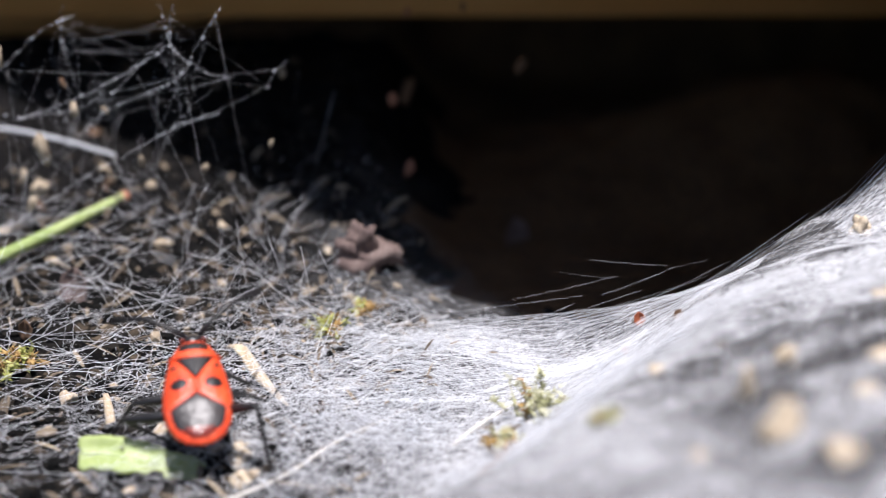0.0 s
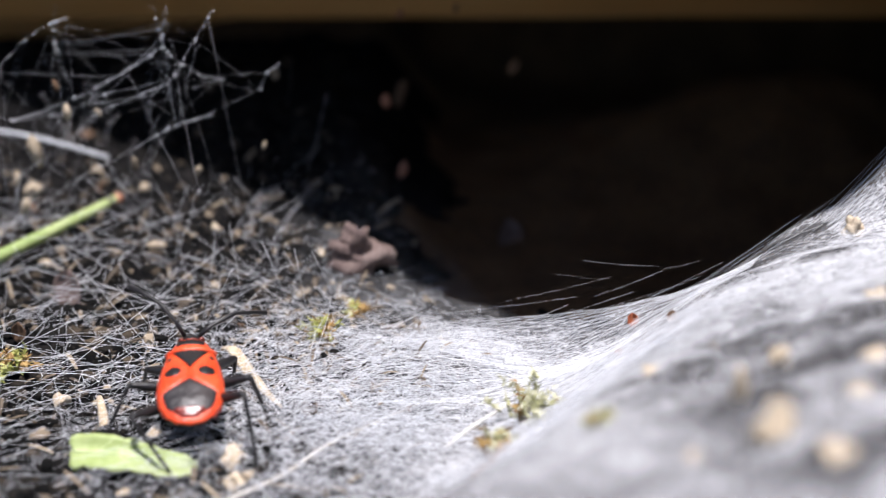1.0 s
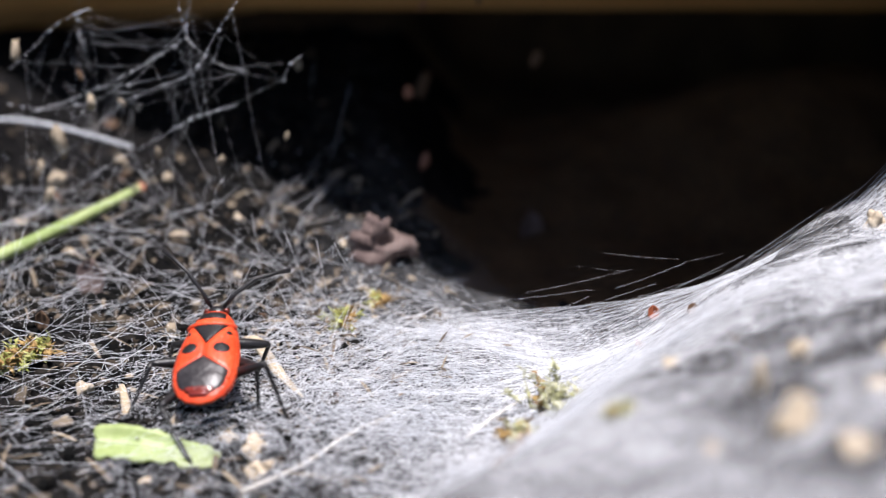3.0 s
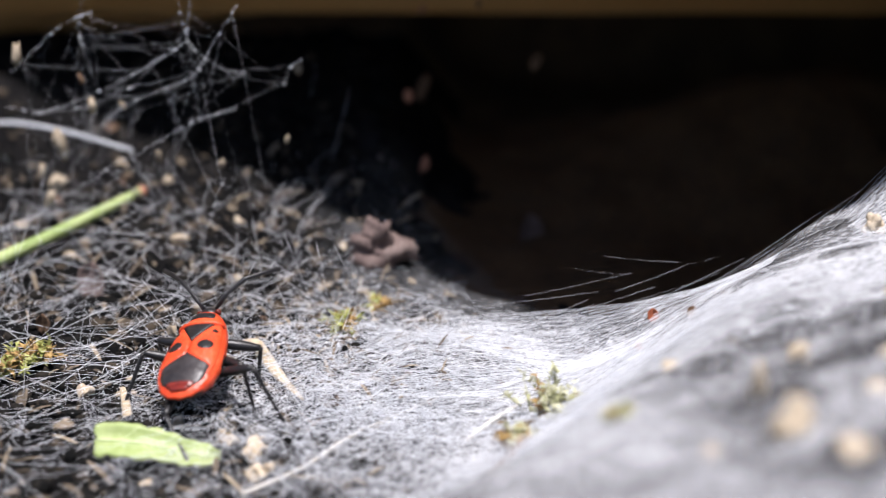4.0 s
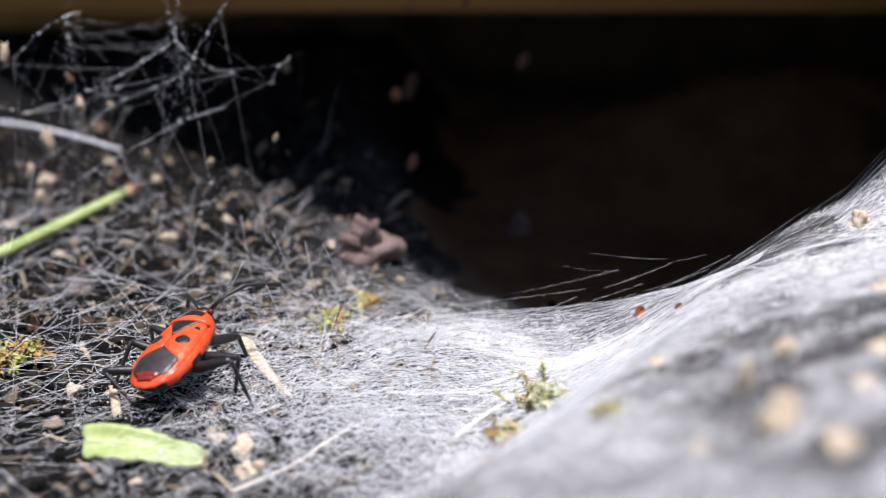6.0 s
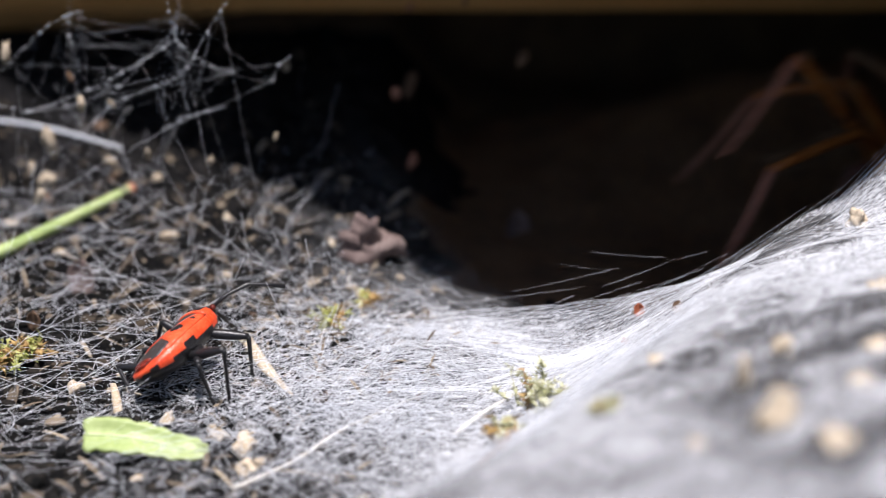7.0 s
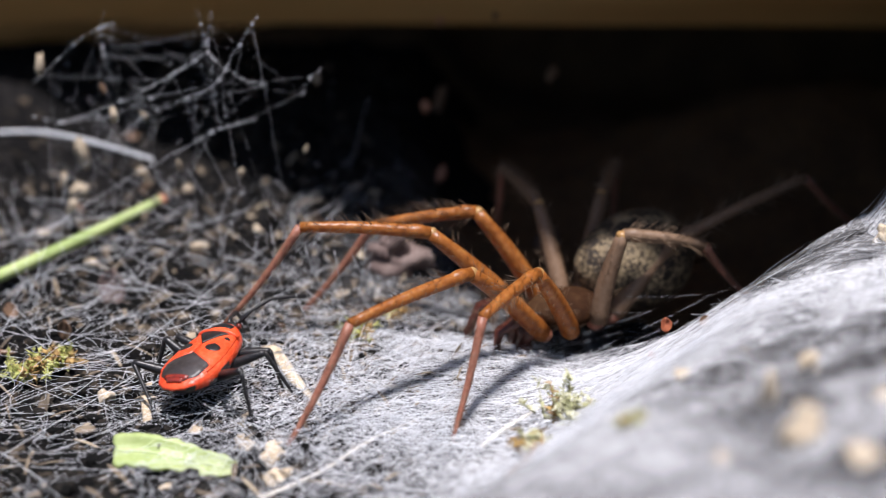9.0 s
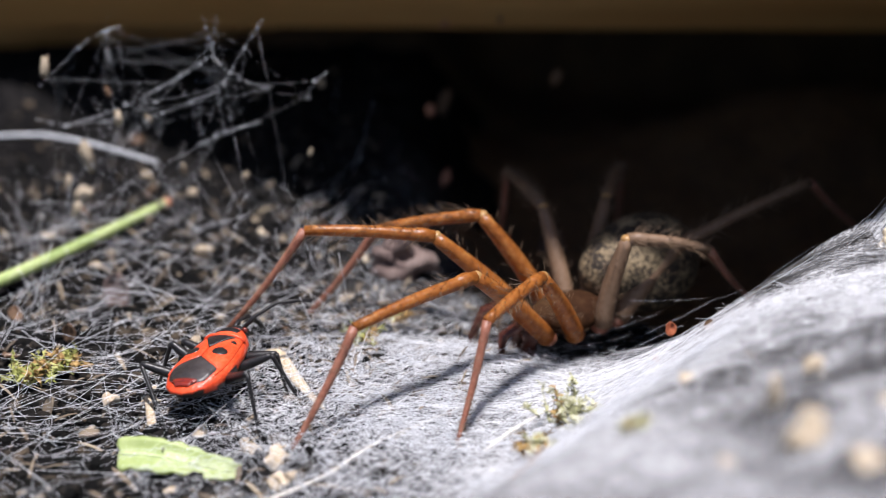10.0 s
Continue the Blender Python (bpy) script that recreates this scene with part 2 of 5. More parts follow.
def height(x, y):
    return lie(x, y) + grain(x, y)


def spread(lo, hi, step, far):
    """Coordinates close together between lo and hi, then ever wider out to far."""
    mid = list(np.arange(lo, hi + 1e-6, step))
    out, d = [], step
    v = hi
    while v < far:
        d *= 1.45
        v += d
        out.append(v)
    low = [lo - (w - hi) for w in out]
    return low[::-1] + mid + out


def build_ground():
    xs = spread(-48, 48, 0.36, 30000)
    ys = spread(-42, 100, 0.4, 30000)
    verts = [(x, y, height(x, y)) for y in ys for x in xs]
    nx = len(xs)
    faces = [(j * nx + i, j * nx + i + 1, (j + 1) * nx + i + 1, (j + 1) * nx + i)
             for j in range(len(ys) - 1) for i in range(nx - 1)]
    thing("ground", verts, faces, SOIL, "crumbly garden soil under old silk, darkened for shade between crumbs", "ground", kind="structure")


build_ground()


def eave(y):
    """How far to the left the unseen shading slab reaches at depth y."""
    return float(np.interp(y, (3.5, 9.5, 13.5, 20.5, 27.0, 37.0, 57.5, 142.0), (56, 12.5, 4.0, -7.0, -15.5, -29.0, -62, -92)))


def build_shade_slab():
    """Unseen slab added to shade the funnel; underside falls to the back, edge runs aslant."""
    ys = list(np.linspace(7.6, 150, 50))
    nx, ny = 60, len(ys)
    verts, faces = [], []
    for layer in (0, 1):
        for j, y in enumerate(ys):
            lo = eave(y)
            for i in range(nx):
                k = i / (nx - 1)
                x = lo + (190 - lo) * k ** 1.6
                e = noise.noise((x * 0.09, y * 0.09, 5.0 + layer)) * 1.6
                ragged = noise.noise((y * 0.11 + 9, x * 0.02, 2.0)) * 4.5 + noise.noise((y * 0.4, x * 0.4, 2.0)) * 1.6
                z = 64.5 - (106 + y) * 0.28 + 0.9 * sm(15, 22, x) * (1 - sm(8, 26, y)) + abs(e) if layer == 0 else 66 + e
                verts.append((x + (ragged if i == 0 else 0), y - 2.5 * sm(15, 22, x) * (1 - sm(8, 26, y)) + (noise.noise((x * 0.2, 3.0, 2.0)) * 1.5 if j == 0 else 0), max(z, 5.0)))

    def vid(l, i, j):
        return l * nx * ny + j * nx + i
    for j in range(ny - 1):
        for i in range(nx - 1):
            faces.append((vid(0, i, j), vid(0, i, j + 1), vid(0, i + 1, j + 1), vid(0, i + 1, j)))
            faces.append((vid(1, i, j), vid(1, i + 1, j), vid(1, i + 1, j + 1), vid(1, i, j + 1)))
    for i in range(nx - 1):
        faces.append((vid(0, i, 0), vid(0, i + 1, 0), vid(1, i + 1, 0), vid(1, i, 0)))
        faces.append((vid(0, i, ny - 1), vid(1, i, ny - 1), vid(1, i + 1, ny - 1), vid(0, i + 1, ny - 1)))
    for j in range(ny - 1):
        faces.append((vid(0, 0, j), vid(1, 0, j), vid(1, 0, j + 1), vid(0, 0, j + 1)))
        faces.append((vid(0, nx - 1, j), vid(0, nx - 1, j + 1), vid(1, nx - 1, j + 1), vid(1, nx - 1, j)))
    thing("overhang_stone", verts, faces, ROCK, "unseen flat slab added to shade the spider's hollow", "stone", kind="structure")


build_shade_slab()


def build_bank():
    """Brown earth that slopes up at the back of the hollow."""
    xs, ys = list(np.arange(-72, 120, 1.6)), list(np.arange(10, 104, 1.5))
    nx = len(xs)
    verts = []
    for y in ys:
        for x in xs:
            e = 1.2 * noise.noise((x * 0.2, y * 0.2, 6)) + 0.5 * noise.noise((x * 0.7, y * 0.7, 6))
            rise = sm(12, 24, y) * sm(-8, 10, x + 4 * noise.noise((y * 0.16, x * 0.1, 2.5)) + 2 * noise.noise((y * 0.6, x * 0.5, 7)))
            rise = max(rise, sm(60, 70, y))
            verts.append((x, y, height(x, y) - 1.2 + (3.0 + 0.7 * e) * rise))
    faces = [(j * nx + i, j * nx + i + 1, (j + 1) * nx + i + 1, (j + 1) * nx + i) for j in range(len(ys) - 1) for i in range(nx - 1)]
    thing("earth_bank", verts, faces, CLAY, "brown earth sloping up inside the dark hollow", "earth", kind="structure")


build_bank()


def build_board():
    """The old plank that stands at the back of the hollow."""
    verts, faces = [], []
    xs = list(np.linspace(-110, 75, 120))
    prof = [(-0.6, 10.6), (0.0, 8.0), (1.2, 5.4), (3.0, 3.0), (5.4, 1.0), (8.4, -0.7), (12.0, -1.6), (60, -1.6), (60, 12), (-0.6, 12)]
    for x in xs:
        w = noise.noise((x * 0.06, 0, 4)) * 0.9
        for z, y in prof:
            verts.append((x, 58 + y + w * 0.3, 5.6 + z + (w + 0.0020 * (x + 62) ** 2 * (x > -62) if z < 5 else 0)))
    k = len(prof)
    for i in range(len(xs) - 1):
        for j in range(k):
            q = (j + 1) % k
            faces.append((i * k + j, (i + 1) * k + j, (i + 1) * k + q, i * k + q))
    faces.append(tuple(range(k)))
    faces.append(tuple((len(xs) - 1) * k + j for j in range(k - 1, -1, -1)))
    thing("wooden_board", verts, faces, BOARD, "weathered brown wooden board behind the web", "board", kind="structure", smooth=False)


build_board()


# ---- the web ----
def floor_haze(x, y):
    """Old thin felt in patches over the littered floor, and a veil that runs down into the hollow."""
    patch = sm(-0.25, 0.3, noise.noise((x * 0.22, y * 0.22, 4.4)) + 0.6 * noise.noise((x * 0.6, y * 0.6, 1.4)))
    near = 0.07 * sm(-27, -15, x) * (1 - sm(-9, 2, x)) * (1 - sm(10, 22, y)) * sm(-20, -10, y)
    wisp = 0.55 + 0.45 * noise.noise((x * 0.3, y * 0.3, 2.2))
    veil = 0.5 * wisp * sm(8, 13, y) * (1 - sm(24, 44, y)) * sm(-16, -4, x) * (1 - sm(14, 26, x))
    return near * patch + veil


def thin_strip(x, y):
    """Where the raised lip is one thin see-through veil, from a crease up to its rim."""
    crease = float(np.interp(x, (5, 9.4, 12.8, 16.4, 19.7, 22.8, 26.4, 32, 45), (9, 5.0, 3.4, -0.3, -1.9, -2.3, -1.8, 0.5, 3)))
    return sm(-0.3, 0.7, y - crease + 0.5 * noise.noise((x * 0.5, 4, 4))) * sm(5, 9, x)


def web_weight(x, y):
    """How thick the felted sheet lies."""
    zc, yc = crest(x)
    back = 7.5 + 0.5 * sm(1, 8, x)
    lip = 1 - sm(back, back + 7 - 3 * sm(1, 8, x), y + 2.5 * noise.noise((x * 0.3, 1, 1))) if x < 12 else 1 - sm(yc + 0.6, yc + 3.0, y)
    lip *= 1 - thin_strip(x, y) * (0.5 + 0.45 * noise.noise((x * 0.3, y * 0.45, 6.1)))
    edge = 2.0 - 6.0 * sm(-3, -11, y) + 3.0 * noise.noise((y * 0.14, 2.2, 0)) + 0.25 * max(-y, 0) * 0.3
    blotch = noise.noise((x * 0.17, y * 0.21, 8.0)) + 0.5 * noise.noise((x * 0.5, y * 0.5, 3.0))
    worn = 1 - 0.6 * sm(-4, -12, y) * sm(3, 10, x + 0.25 * y) * sm(-0.28, 0.12, blotch)
    hole = sm(-0.35, 0.45, noise.noise((x * 0.2, y * 0.2, 5.0)) + 0.7 * noise.noise((x * 0.5, y * 0.5, 1.0)))
    worn *= 1 - on_hump(x, y) * 0.26 * hole
    return worn * lip * sm(edge - 9, edge + 7, x) * sm(-60, -54, y) + floor_haze(x, y)


def build_sheet():
    xs = list(np.arange(-28, 60, 0.7))
    ys = list(np.arange(-60, 46, 0.7))
    nx = len(xs)
    verts, dens = [], []
    for y in ys:
        for x in xs:
            # the felt hangs over the small pits
            z = lie(x, y) + grain(x, y) * 0.35 + 0.4
            verts.append((x, y, z))
            dens.append(web_weight(x, y))
    faces = []
    for j in range(len(ys) - 1):
        for i in range(nx - 1):
            q = (j * nx + i, j * nx + i + 1, (j + 1) * nx + i + 1, (j + 1) * nx + i)
            if max(dens[k] for k in q) > 0.02:
                faces.append(q)
    ob = thing("web_sheet", verts, faces, FILM, "white felted sheet of an old funnel web over soil", "spider web", kind="stuff")
    at = ob.data.attributes.new("felting", "FLOAT", "POINT")
    at.data.foreach_set("value", [float(d) for d in dens])


build_sheet()


def strand(a, b, r, sag=0.0, steps=6, cling=True, wave=0.0, rng=random):
    """A thread from a to b, drawn tight over whatever lies under it."""
    pts = []
    ph = rng.random() * 50
    for i in range(steps + 1):
        t = i / steps
        x = a[0] + (b[0] - a[0]) * t
        y = a[1] + (b[1] - a[1]) * t
        if wave:
            x += wave * noise.noise((t * 3 + ph, 0.3, 0))
            y += wave * noise.noise((t * 3 + ph, 7.3, 0))
        z = a[2] + (b[2] - a[2]) * t - sag * 4 * t * (1 - t)
        if cling:
            z = max(z, height(x, y) + 0.12)
        pts.append((x, y, z))
    return tube(pts, r, 3)


class Threads:
    """Collects thousands of threads quickly into one mesh."""

    def __init__(self):
        self.verts, self.faces = [], []

    def add(self, shape):
        o = len(self.verts)
        self.verts += shape[0]
        self.faces += [tuple(i + o for i in q) for q in shape[1]]


# main cords of the hanging tangle: thickness, then points
CORDS = (
    (0.050, (-35.6, 23.0, 13.0), (-32.0, 23.0, 14.3), (-28.3, 23.0, 15.9), (-25.5, 23.0, 17.5), (-23.6, 23.0, 18.6), (-22.3, 23.0, 19.6), (-21.8, 23.0, 23.0)),
    (0.055, (-23.9, 22.0, 15.9), (-21.7, 22.0, 16.9), (-20.6, 22.0, 18.6), (-19.3, 22.0, 20.7), (-17.7, 22.0, 23.1)),
    (0.050, (-38.4, 21.0, 2.8), (-35.3, 21.0, 5.1), (-31.7, 21.0, 7.4), (-28.7, 21.0, 9.5), (-26.3, 21.0, 10.6), (-21.9, 21.0, 13.3), (-18.2, 21.0, 14.5)),
    (0.060, (-14.6, 24.0, 15.4), (-14.1, 24.0, 16.9), (-12.8, 24.0, 17.9)),
    (0.040, (-20.8, 15.0, 4.6), (-19.9, 15.0, 7.6), (-18.6, 15.0, 10.8)),
    (0.030, (-25.4, 17.0, 5.9), (-18.8, 17.0, 7.9)),
    (0.040, (-37.9, 25.0, 16.0), (-35.8, 25.0, 17.8), (-32.8, 25.0, 20.4), (-30.3, 25.0, 21.5)),
    (0.035, (-22.3, 23.0, 19.6), (-21.1, 23.0, 18.2), (-19.1, 23.0, 17.0), (-17.2, 23.0, 16.7)),
    (0.030, (-22.9, 23.0, 23.0), (-22.5, 23.0, 21.1), (-22.3, 23.0, 19.6)),
    (0.030, (-38.0, 24.0, 13.4), (-34.7, 24.0, 12.8), (-30.8, 24.0, 13.6), (-26.9, 24.0, 15.4)),
    (0.030, (-31.4, 26.0, 22.1), (-31.8, 26.0, 19.2), (-31.0, 26.0, 15.7)),
    (0.040, (-35.1, 22.0, 8.5), (-30.6, 22.0, 11.6), (-27.8, 22.0, 14.3), (-23.9, 22.0, 15.9)),
)


def build_threads():
    rng = random.Random(11)
    felt = Threads()
    # the long crossing threads of the sheet
    made = 0
    while made < 6000:
        x, y = rng.uniform(-24, 40), rng.uniform(-30, 16)
        w = web_weight(x, y)
        if rng.random() > w * (0.08 + 0.92 * sm(-17, -3, y) if x > 4 else 0.2 + 0.8 * sm(-28, -10, y)):
            continue
        made += 1
        # they fan out from the bug's side of the floor towards the lip
        if rng.random() < (0.45 if x > 8 else 0.7 * (1 - sm(0, 5, x))):
            continue
        way = math.atan2(y + 3, x + 22) * 0.9 + 0.12 + rng.gauss(0, 0.33 + 0.9 * (1 - sm(-6, 6, x)))
        ln = rng.uniform(2, 9)
        dx, dy = math.cos(way) * ln, math.sin(way) * ln
        if thin_strip(x + dx, y + dy) > 0.5 and rng.random() > 0.1 or y + dy > 13 + 2 * rng.random() or (x + dx > 12 and y + dy > crest(x + dx)[1] + 1.2):
            continue
        o = rng.uniform(0.15, 0.75)
        z0, z1 = lie(x, y) + o, lie(x + dx, y + dy) + o
        pts = []
        for q in range(5):
            k = q / 4
            px, py = x + dx * k, y + dy * k
            pts.append((px, py + 0.45 * noise.noise((k * 3 + made, 0.5, 0)), max(z0 + (z1 - z0) * k, lie(px, py) + o)))
        felt.add(tube(pts, rng.uniform(0.003, 0.008), 3))
    # short curled threads all over
    made = 0
    while made < 1500:
        x, y = rng.uniform(-42, 30), rng.uniform(-24, 34)
        keep = 0.28 * (1 - 0.85 * sm(8, 24, y)) + 0.9 * math.exp(-((x + 7) / 10) ** 2 - ((y - 1) / 11) ** 2)
        if rng.random() > keep or (x > 2 and y > 12) or thin_strip(x, y) > 0.4:
            continue
        made += 1
        way = rng.uniform(0, math.tau)
        ln = rng.uniform(0.6, 3.2)
        dx, dy = math.cos(way) * ln, math.sin(way) * ln
        o, p = rng.uniform(0.1, 0.6), rng.uniform(0.1, 0.8)
        felt.add(strand((x, y, height(x, y) + o), (x + dx, y + dy, height(x + dx, y + dy) + p), rng.uniform(0.005, 0.014),
                        steps=6, wave=1.9, rng=rng))
    # bolder curls and straight pulls on the littered side of the sheet
    made = 0
    while made < 2600:
        x, y = rng.gauss(-4.0, 8), rng.gauss(-2, 8)
        if x > 12 or y > 15 or x < -30 or (x > 5 and rng.random() > 0.4) or lie(x, y) > 6:
            continue
        made += 1
        way, ln = rng.uniform(0, math.tau), rng.uniform(0.7, 3.2)
        dx, dy = math.cos(way) * ln, math.sin(way) * ln
        o, p = rng.uniform(0.4, 1.1), rng.uniform(0.4, 1.1)
        felt.add(strand((x, y, lie(x, y) + o), (x + dx, y + dy, lie(x + dx, y + dy) + p), rng.choice((0.007, 0.010, 0.014, 0.022)), steps=6, wave=1.6, rng=rng))
    for _ in range(520):
        x, y = rng.uniform(-10, 12), rng.uniform(-8, 9)
        way = math.atan2(y + 5, x + 24) * 0.8 + rng.gauss(0, 0.22)
        ln = rng.uniform(2.5, 8)
        dx, dy = math.cos(way) * ln, math.sin(way) * ln
        if thin_strip(x + dx, y + dy) < 0.5:
            o = rng.uniform(0.4, 0.9)
            felt.add(strand((x, y, lie(x, y) + o), (x + dx, y + dy, lie(x + dx, y + dy) + o), rng.choice((0.008, 0.013, 0.022)), steps=6, rng=rng))
    thing("silk_felt", felt.verts, felt.faces, SILK, "fine white silk threads felted over the ground", "silk", kind="stuff")
    # tight snares over the open floor
    snares = Threads()
    for _ in range(230):
        x, y = rng.uniform(-46, -5), rng.uniform(-16, 30)
        way = rng.gauss(0.5, 0.75)
        ln = rng.uniform(6, 26)
        dx, dy = math.cos(way) * ln, math.sin(way) * ln
        if x + dx > 4 or y + dy > 30 or (x + dx > -20 and y + dy > 18) or (x + dx > -7 and y + dy > 10):
            continue
        o, p = rng.uniform(0.2, 2.6), rng.uniform(0.2, 3.2)
        snares.add(strand((x, y, height(x, y) + o), (x + dx, y + dy, height(x + dx, y + dy) + p), rng.uniform(0.007, 0.019),
                          steps=8, rng=rng))
    for _ in range(130):
        x, y = rng.uniform(-44, -6), rng.uniform(-12, 22)
        way, ln = rng.uniform(0, math.pi), rng.uniform(4, 15)
        dx, dy = math.cos(way) * ln, math.sin(way) * ln
        if x + dx < 2:
            o, p = rng.uniform(0.4, 2.2), rng.uniform(0.4, 2.2)
            snares.add(strand((x, y, height(x, y) + o), (x + dx, y + dy, height(x + dx, y + dy) + p), rng.uniform(0.008, 0.018), steps=9, wave=1.6, rng=rng))
    # upright snares
    for _ in range(80):
        x, y = rng.uniform(-42, -8), rng.uniform(2, 46)
        z = height(x, y)
        up = rng.uniform(2, 8)
        snares.add(strand((x, y, z), (x + rng.gauss(0, 2.5), y + rng.gauss(0, 2.5), z + up), rng.uniform(0.006, 0.014), steps=3,
                          cling=False, rng=rng))
    thing("snare_threads", snares.verts, snares.faces, SILK, "tight single silk snares above dark soil", "silk", kind="stuff")
    # white specks in place of the sparkling glints on the threads
    beads = Threads()
    for k in range(2400):
        x, y = (rng.uniform(-44, -4), rng.uniform(-14, 34)) if k < 1100 else (rng.uniform(-26, 5), rng.uniform(-10, 10))
        r = rng.uniform(0.02, 0.075)
        z = height(x, y) + rng.uniform(0.1, 1.4)
        beads.add(([(x + r, y, z), (x - r, y, z), (x, y + r, z), (x, y - r, z), (x, y, z + r), (x, y, z - r)],
                   [(0, 2, 4), (2, 1, 4), (1, 3, 4), (3, 0, 4), (2, 0, 5), (1, 2, 5), (3, 1, 5), (0, 3, 5)]))
    thing("silk_dust", beads.verts, beads.faces, SILK, "tiny white specks standing in for glints on silk", "dust", kind="stuff")
    # tangle that hangs between floor and board: main cords, then thin cross threads
    tangle = Threads()
    knots = []
    for row in CORDS:
        r, pts = row[0], row[1:]
        for p, q in zip(pts, pts[1:]):
            for _ in range(2):
                j = rng.uniform(0.0, 0.12)
                tangle.add(strand((p[0] + j, p[1], p[2] + j), (q[0] + j, q[1], q[2] - j), r * rng.uniform(0.08, 0.2), steps=10, cling=False, wave=0.4, rng=rng))
            for _ in range(5):
                k = rng.random()
                knots.append(tuple(p[c] + (q[c] - p[c]) * k for c in range(3)))
    for k in knots:
        near = sorted(knots, key=lambda q: (q[0] - k[0]) ** 2 + (q[1] - k[1]) ** 2 * 0.6 + (q[2] - k[2]) ** 2)[20:110]
        for q in near:
            if rng.random() < 0.003:
                tangle.add(strand(k, q, rng.choice((0.003, 0.004, 0.006)), steps=6, cling=False, sag=rng.uniform(0, 0.2), wave=0.25, rng=rng))
        if rng.random() < 0.04:
            x, y = k[0] + rng.gauss(0, 4), k[1] + rng.gauss(0, 3)
            tangle.add(strand(k, (x, y, height(x, y)), rng.choice((0.003, 0.004, 0.006)), steps=4, cling=False, wave=0.15, rng=rng))
        if rng.random() < 0.5:
            r = rng.uniform(0.04, 0.13)
            tangle.add(([(k[0] + r, k[1], k[2]), (k[0] - r, k[1], k[2]), (k[0], k[1] + r, k[2]), (k[0], k[1] - r, k[2]), (k[0], k[1], k[2] + r), (k[0], k[1], k[2] - r)],
                        [(0, 2, 4), (2, 1, 4), (1, 3, 4), (3, 0, 4), (2, 0, 5), (1, 2, 5), (3, 1, 5), (0, 3, 5)]))
    thing("web_tangle", tangle.verts, tangle.faces, SILK, "loose grey silk tangle hanging before the dark hollow", "spider web",
          kind="stuff")


build_threads()


VEIL_PIVOT = (31.0, 6.0, 11.0)


def veil_rim(x):
    """Height of the see-through rim of the funnel's mouth."""
    return float(np.interp(x, (-4, 0, 4.5, 8.9, 13.3, 18.2, 21.8, 25.1, 29.1, 32.4, 36), (1.6, 2.2, 2.6, 2.9, 3.5, 4.7, 6.2, 8.1, 11.2, 14.9, 19)))


def veil_point(x, k):
    """A point of the veil: k runs from its seam on the sheet up to its rim."""
    seam = float(np.interp(x, (-4, 5, 12, 18, 24, 36), (6.0, 4.5, 2.6, 0.6, -0.5, 1.5)))
    y = seam + (7.5 - seam) * k
    low = lie(x, seam) + 0.3
    bow = 0.35 * math.sin(math.pi * k)
    return np.array((x, y, low + (veil_rim(x) - low) * k ** 1.15 - bow)) - np.array(VEIL_PIVOT)


def build_lip_veil():
    """The thin veil that stands along the funnel's mouth and gives under the spider, with the guide threads tied to it."""
    veil = holder("silk_veil", "thin see-through silk veil along the funnel mouth", "spider web", at=pose(*(c * MM for c in VEIL_PIVOT)))
    rng = random.Random(17)
    xs, ks = list(np.arange(-4, 36.1, 0.5)), list(np.linspace(0, 1, 9))
    verts = [veil_point(x, k) for x in xs for k in ks]
    n = len(ks)
    faces = [(i * n + j, (i + 1) * n + j, (i + 1) * n + j + 1, i * n + j + 1) for i in range(len(xs) - 1) for j in range(n - 1)]
    film = part("film", (verts, faces), FILM, veil, "thin grey film of silk")
    at = film.data.attributes.new("felting", "FLOAT", "POINT")
    at.data.foreach_set("value", [sm(-4, 3, x) * (1.0 - 0.42 * k + 0.2 * noise.noise((x * 0.4, k * 3, 2))) * (1 - 0.6 * sm(0.85, 1, k)) for x in xs for k in ks])
    web = Threads()
    for _ in range(430):
        x, k = rng.uniform(-5, 33), rng.random() ** 0.8
        ln = rng.uniform(2.5, 11)
        k2 = min(1.0, max(0.0, k + rng.gauss(0.1, 0.25)))
        pts = [veil_point(min(x + ln * q / 6, 36), k + (k2 - k) * q / 6) + np.array((0, 0, 0.05 + 0.1 * rng.random())) for q in range(7)]
        web.add(tube(pts, rng.choice((0.004, 0.005, 0.007, 0.010)), 3))
    # loose ends and flyaway threads above the rim
    for _ in range(20):
        x = rng.uniform(2, 30)
        a, b = veil_point(x, 0.9), veil_point(min(x + rng.uniform(3, 10), 36), 1.0)
        b = b + np.array((0, rng.uniform(0, 2), rng.uniform(0.0, 0.9)))
        web.add(tube([a, (a + b) / 2 - np.array((0, 0, 0.12)), b], rng.uniform(0.003, 0.007), 3))
    part("threads", (web.verts, web.faces), SILK, veil, "bright taut silk threads")
    o = np.array(VEIL_PIVOT)
    for a, b, r in (((0.0, 8.6, 2.5), (11.0, 9.6, 3.5), 0.0055), ((5.3, 9.0, 3.4), (13.6, 9.6, 5.2), 0.005), ((12.4, 9.5, 3.6), (17.6, 9.5, 5.8), 0.008),
                    ((11.4, 10.0, 6.4), (17.4, 10.0, 5.9), 0.0045), ((9.0, 9.5, 5.6), (13.0, 9.6, 5.0), 0.003), ((17.4, 9.5, 5.9), (20.4, 9.0, 6.9), 0.0035)):
        v, f = strand(a, b, r, sag=0.08, steps=10, cling=False, rng=random.Random(5))
        part("guide_thread", ([np.array(p) - o for p in v], f), SILK, veil, "single bright guide thread")
    return veil


silk_veil = build_lip_veil()

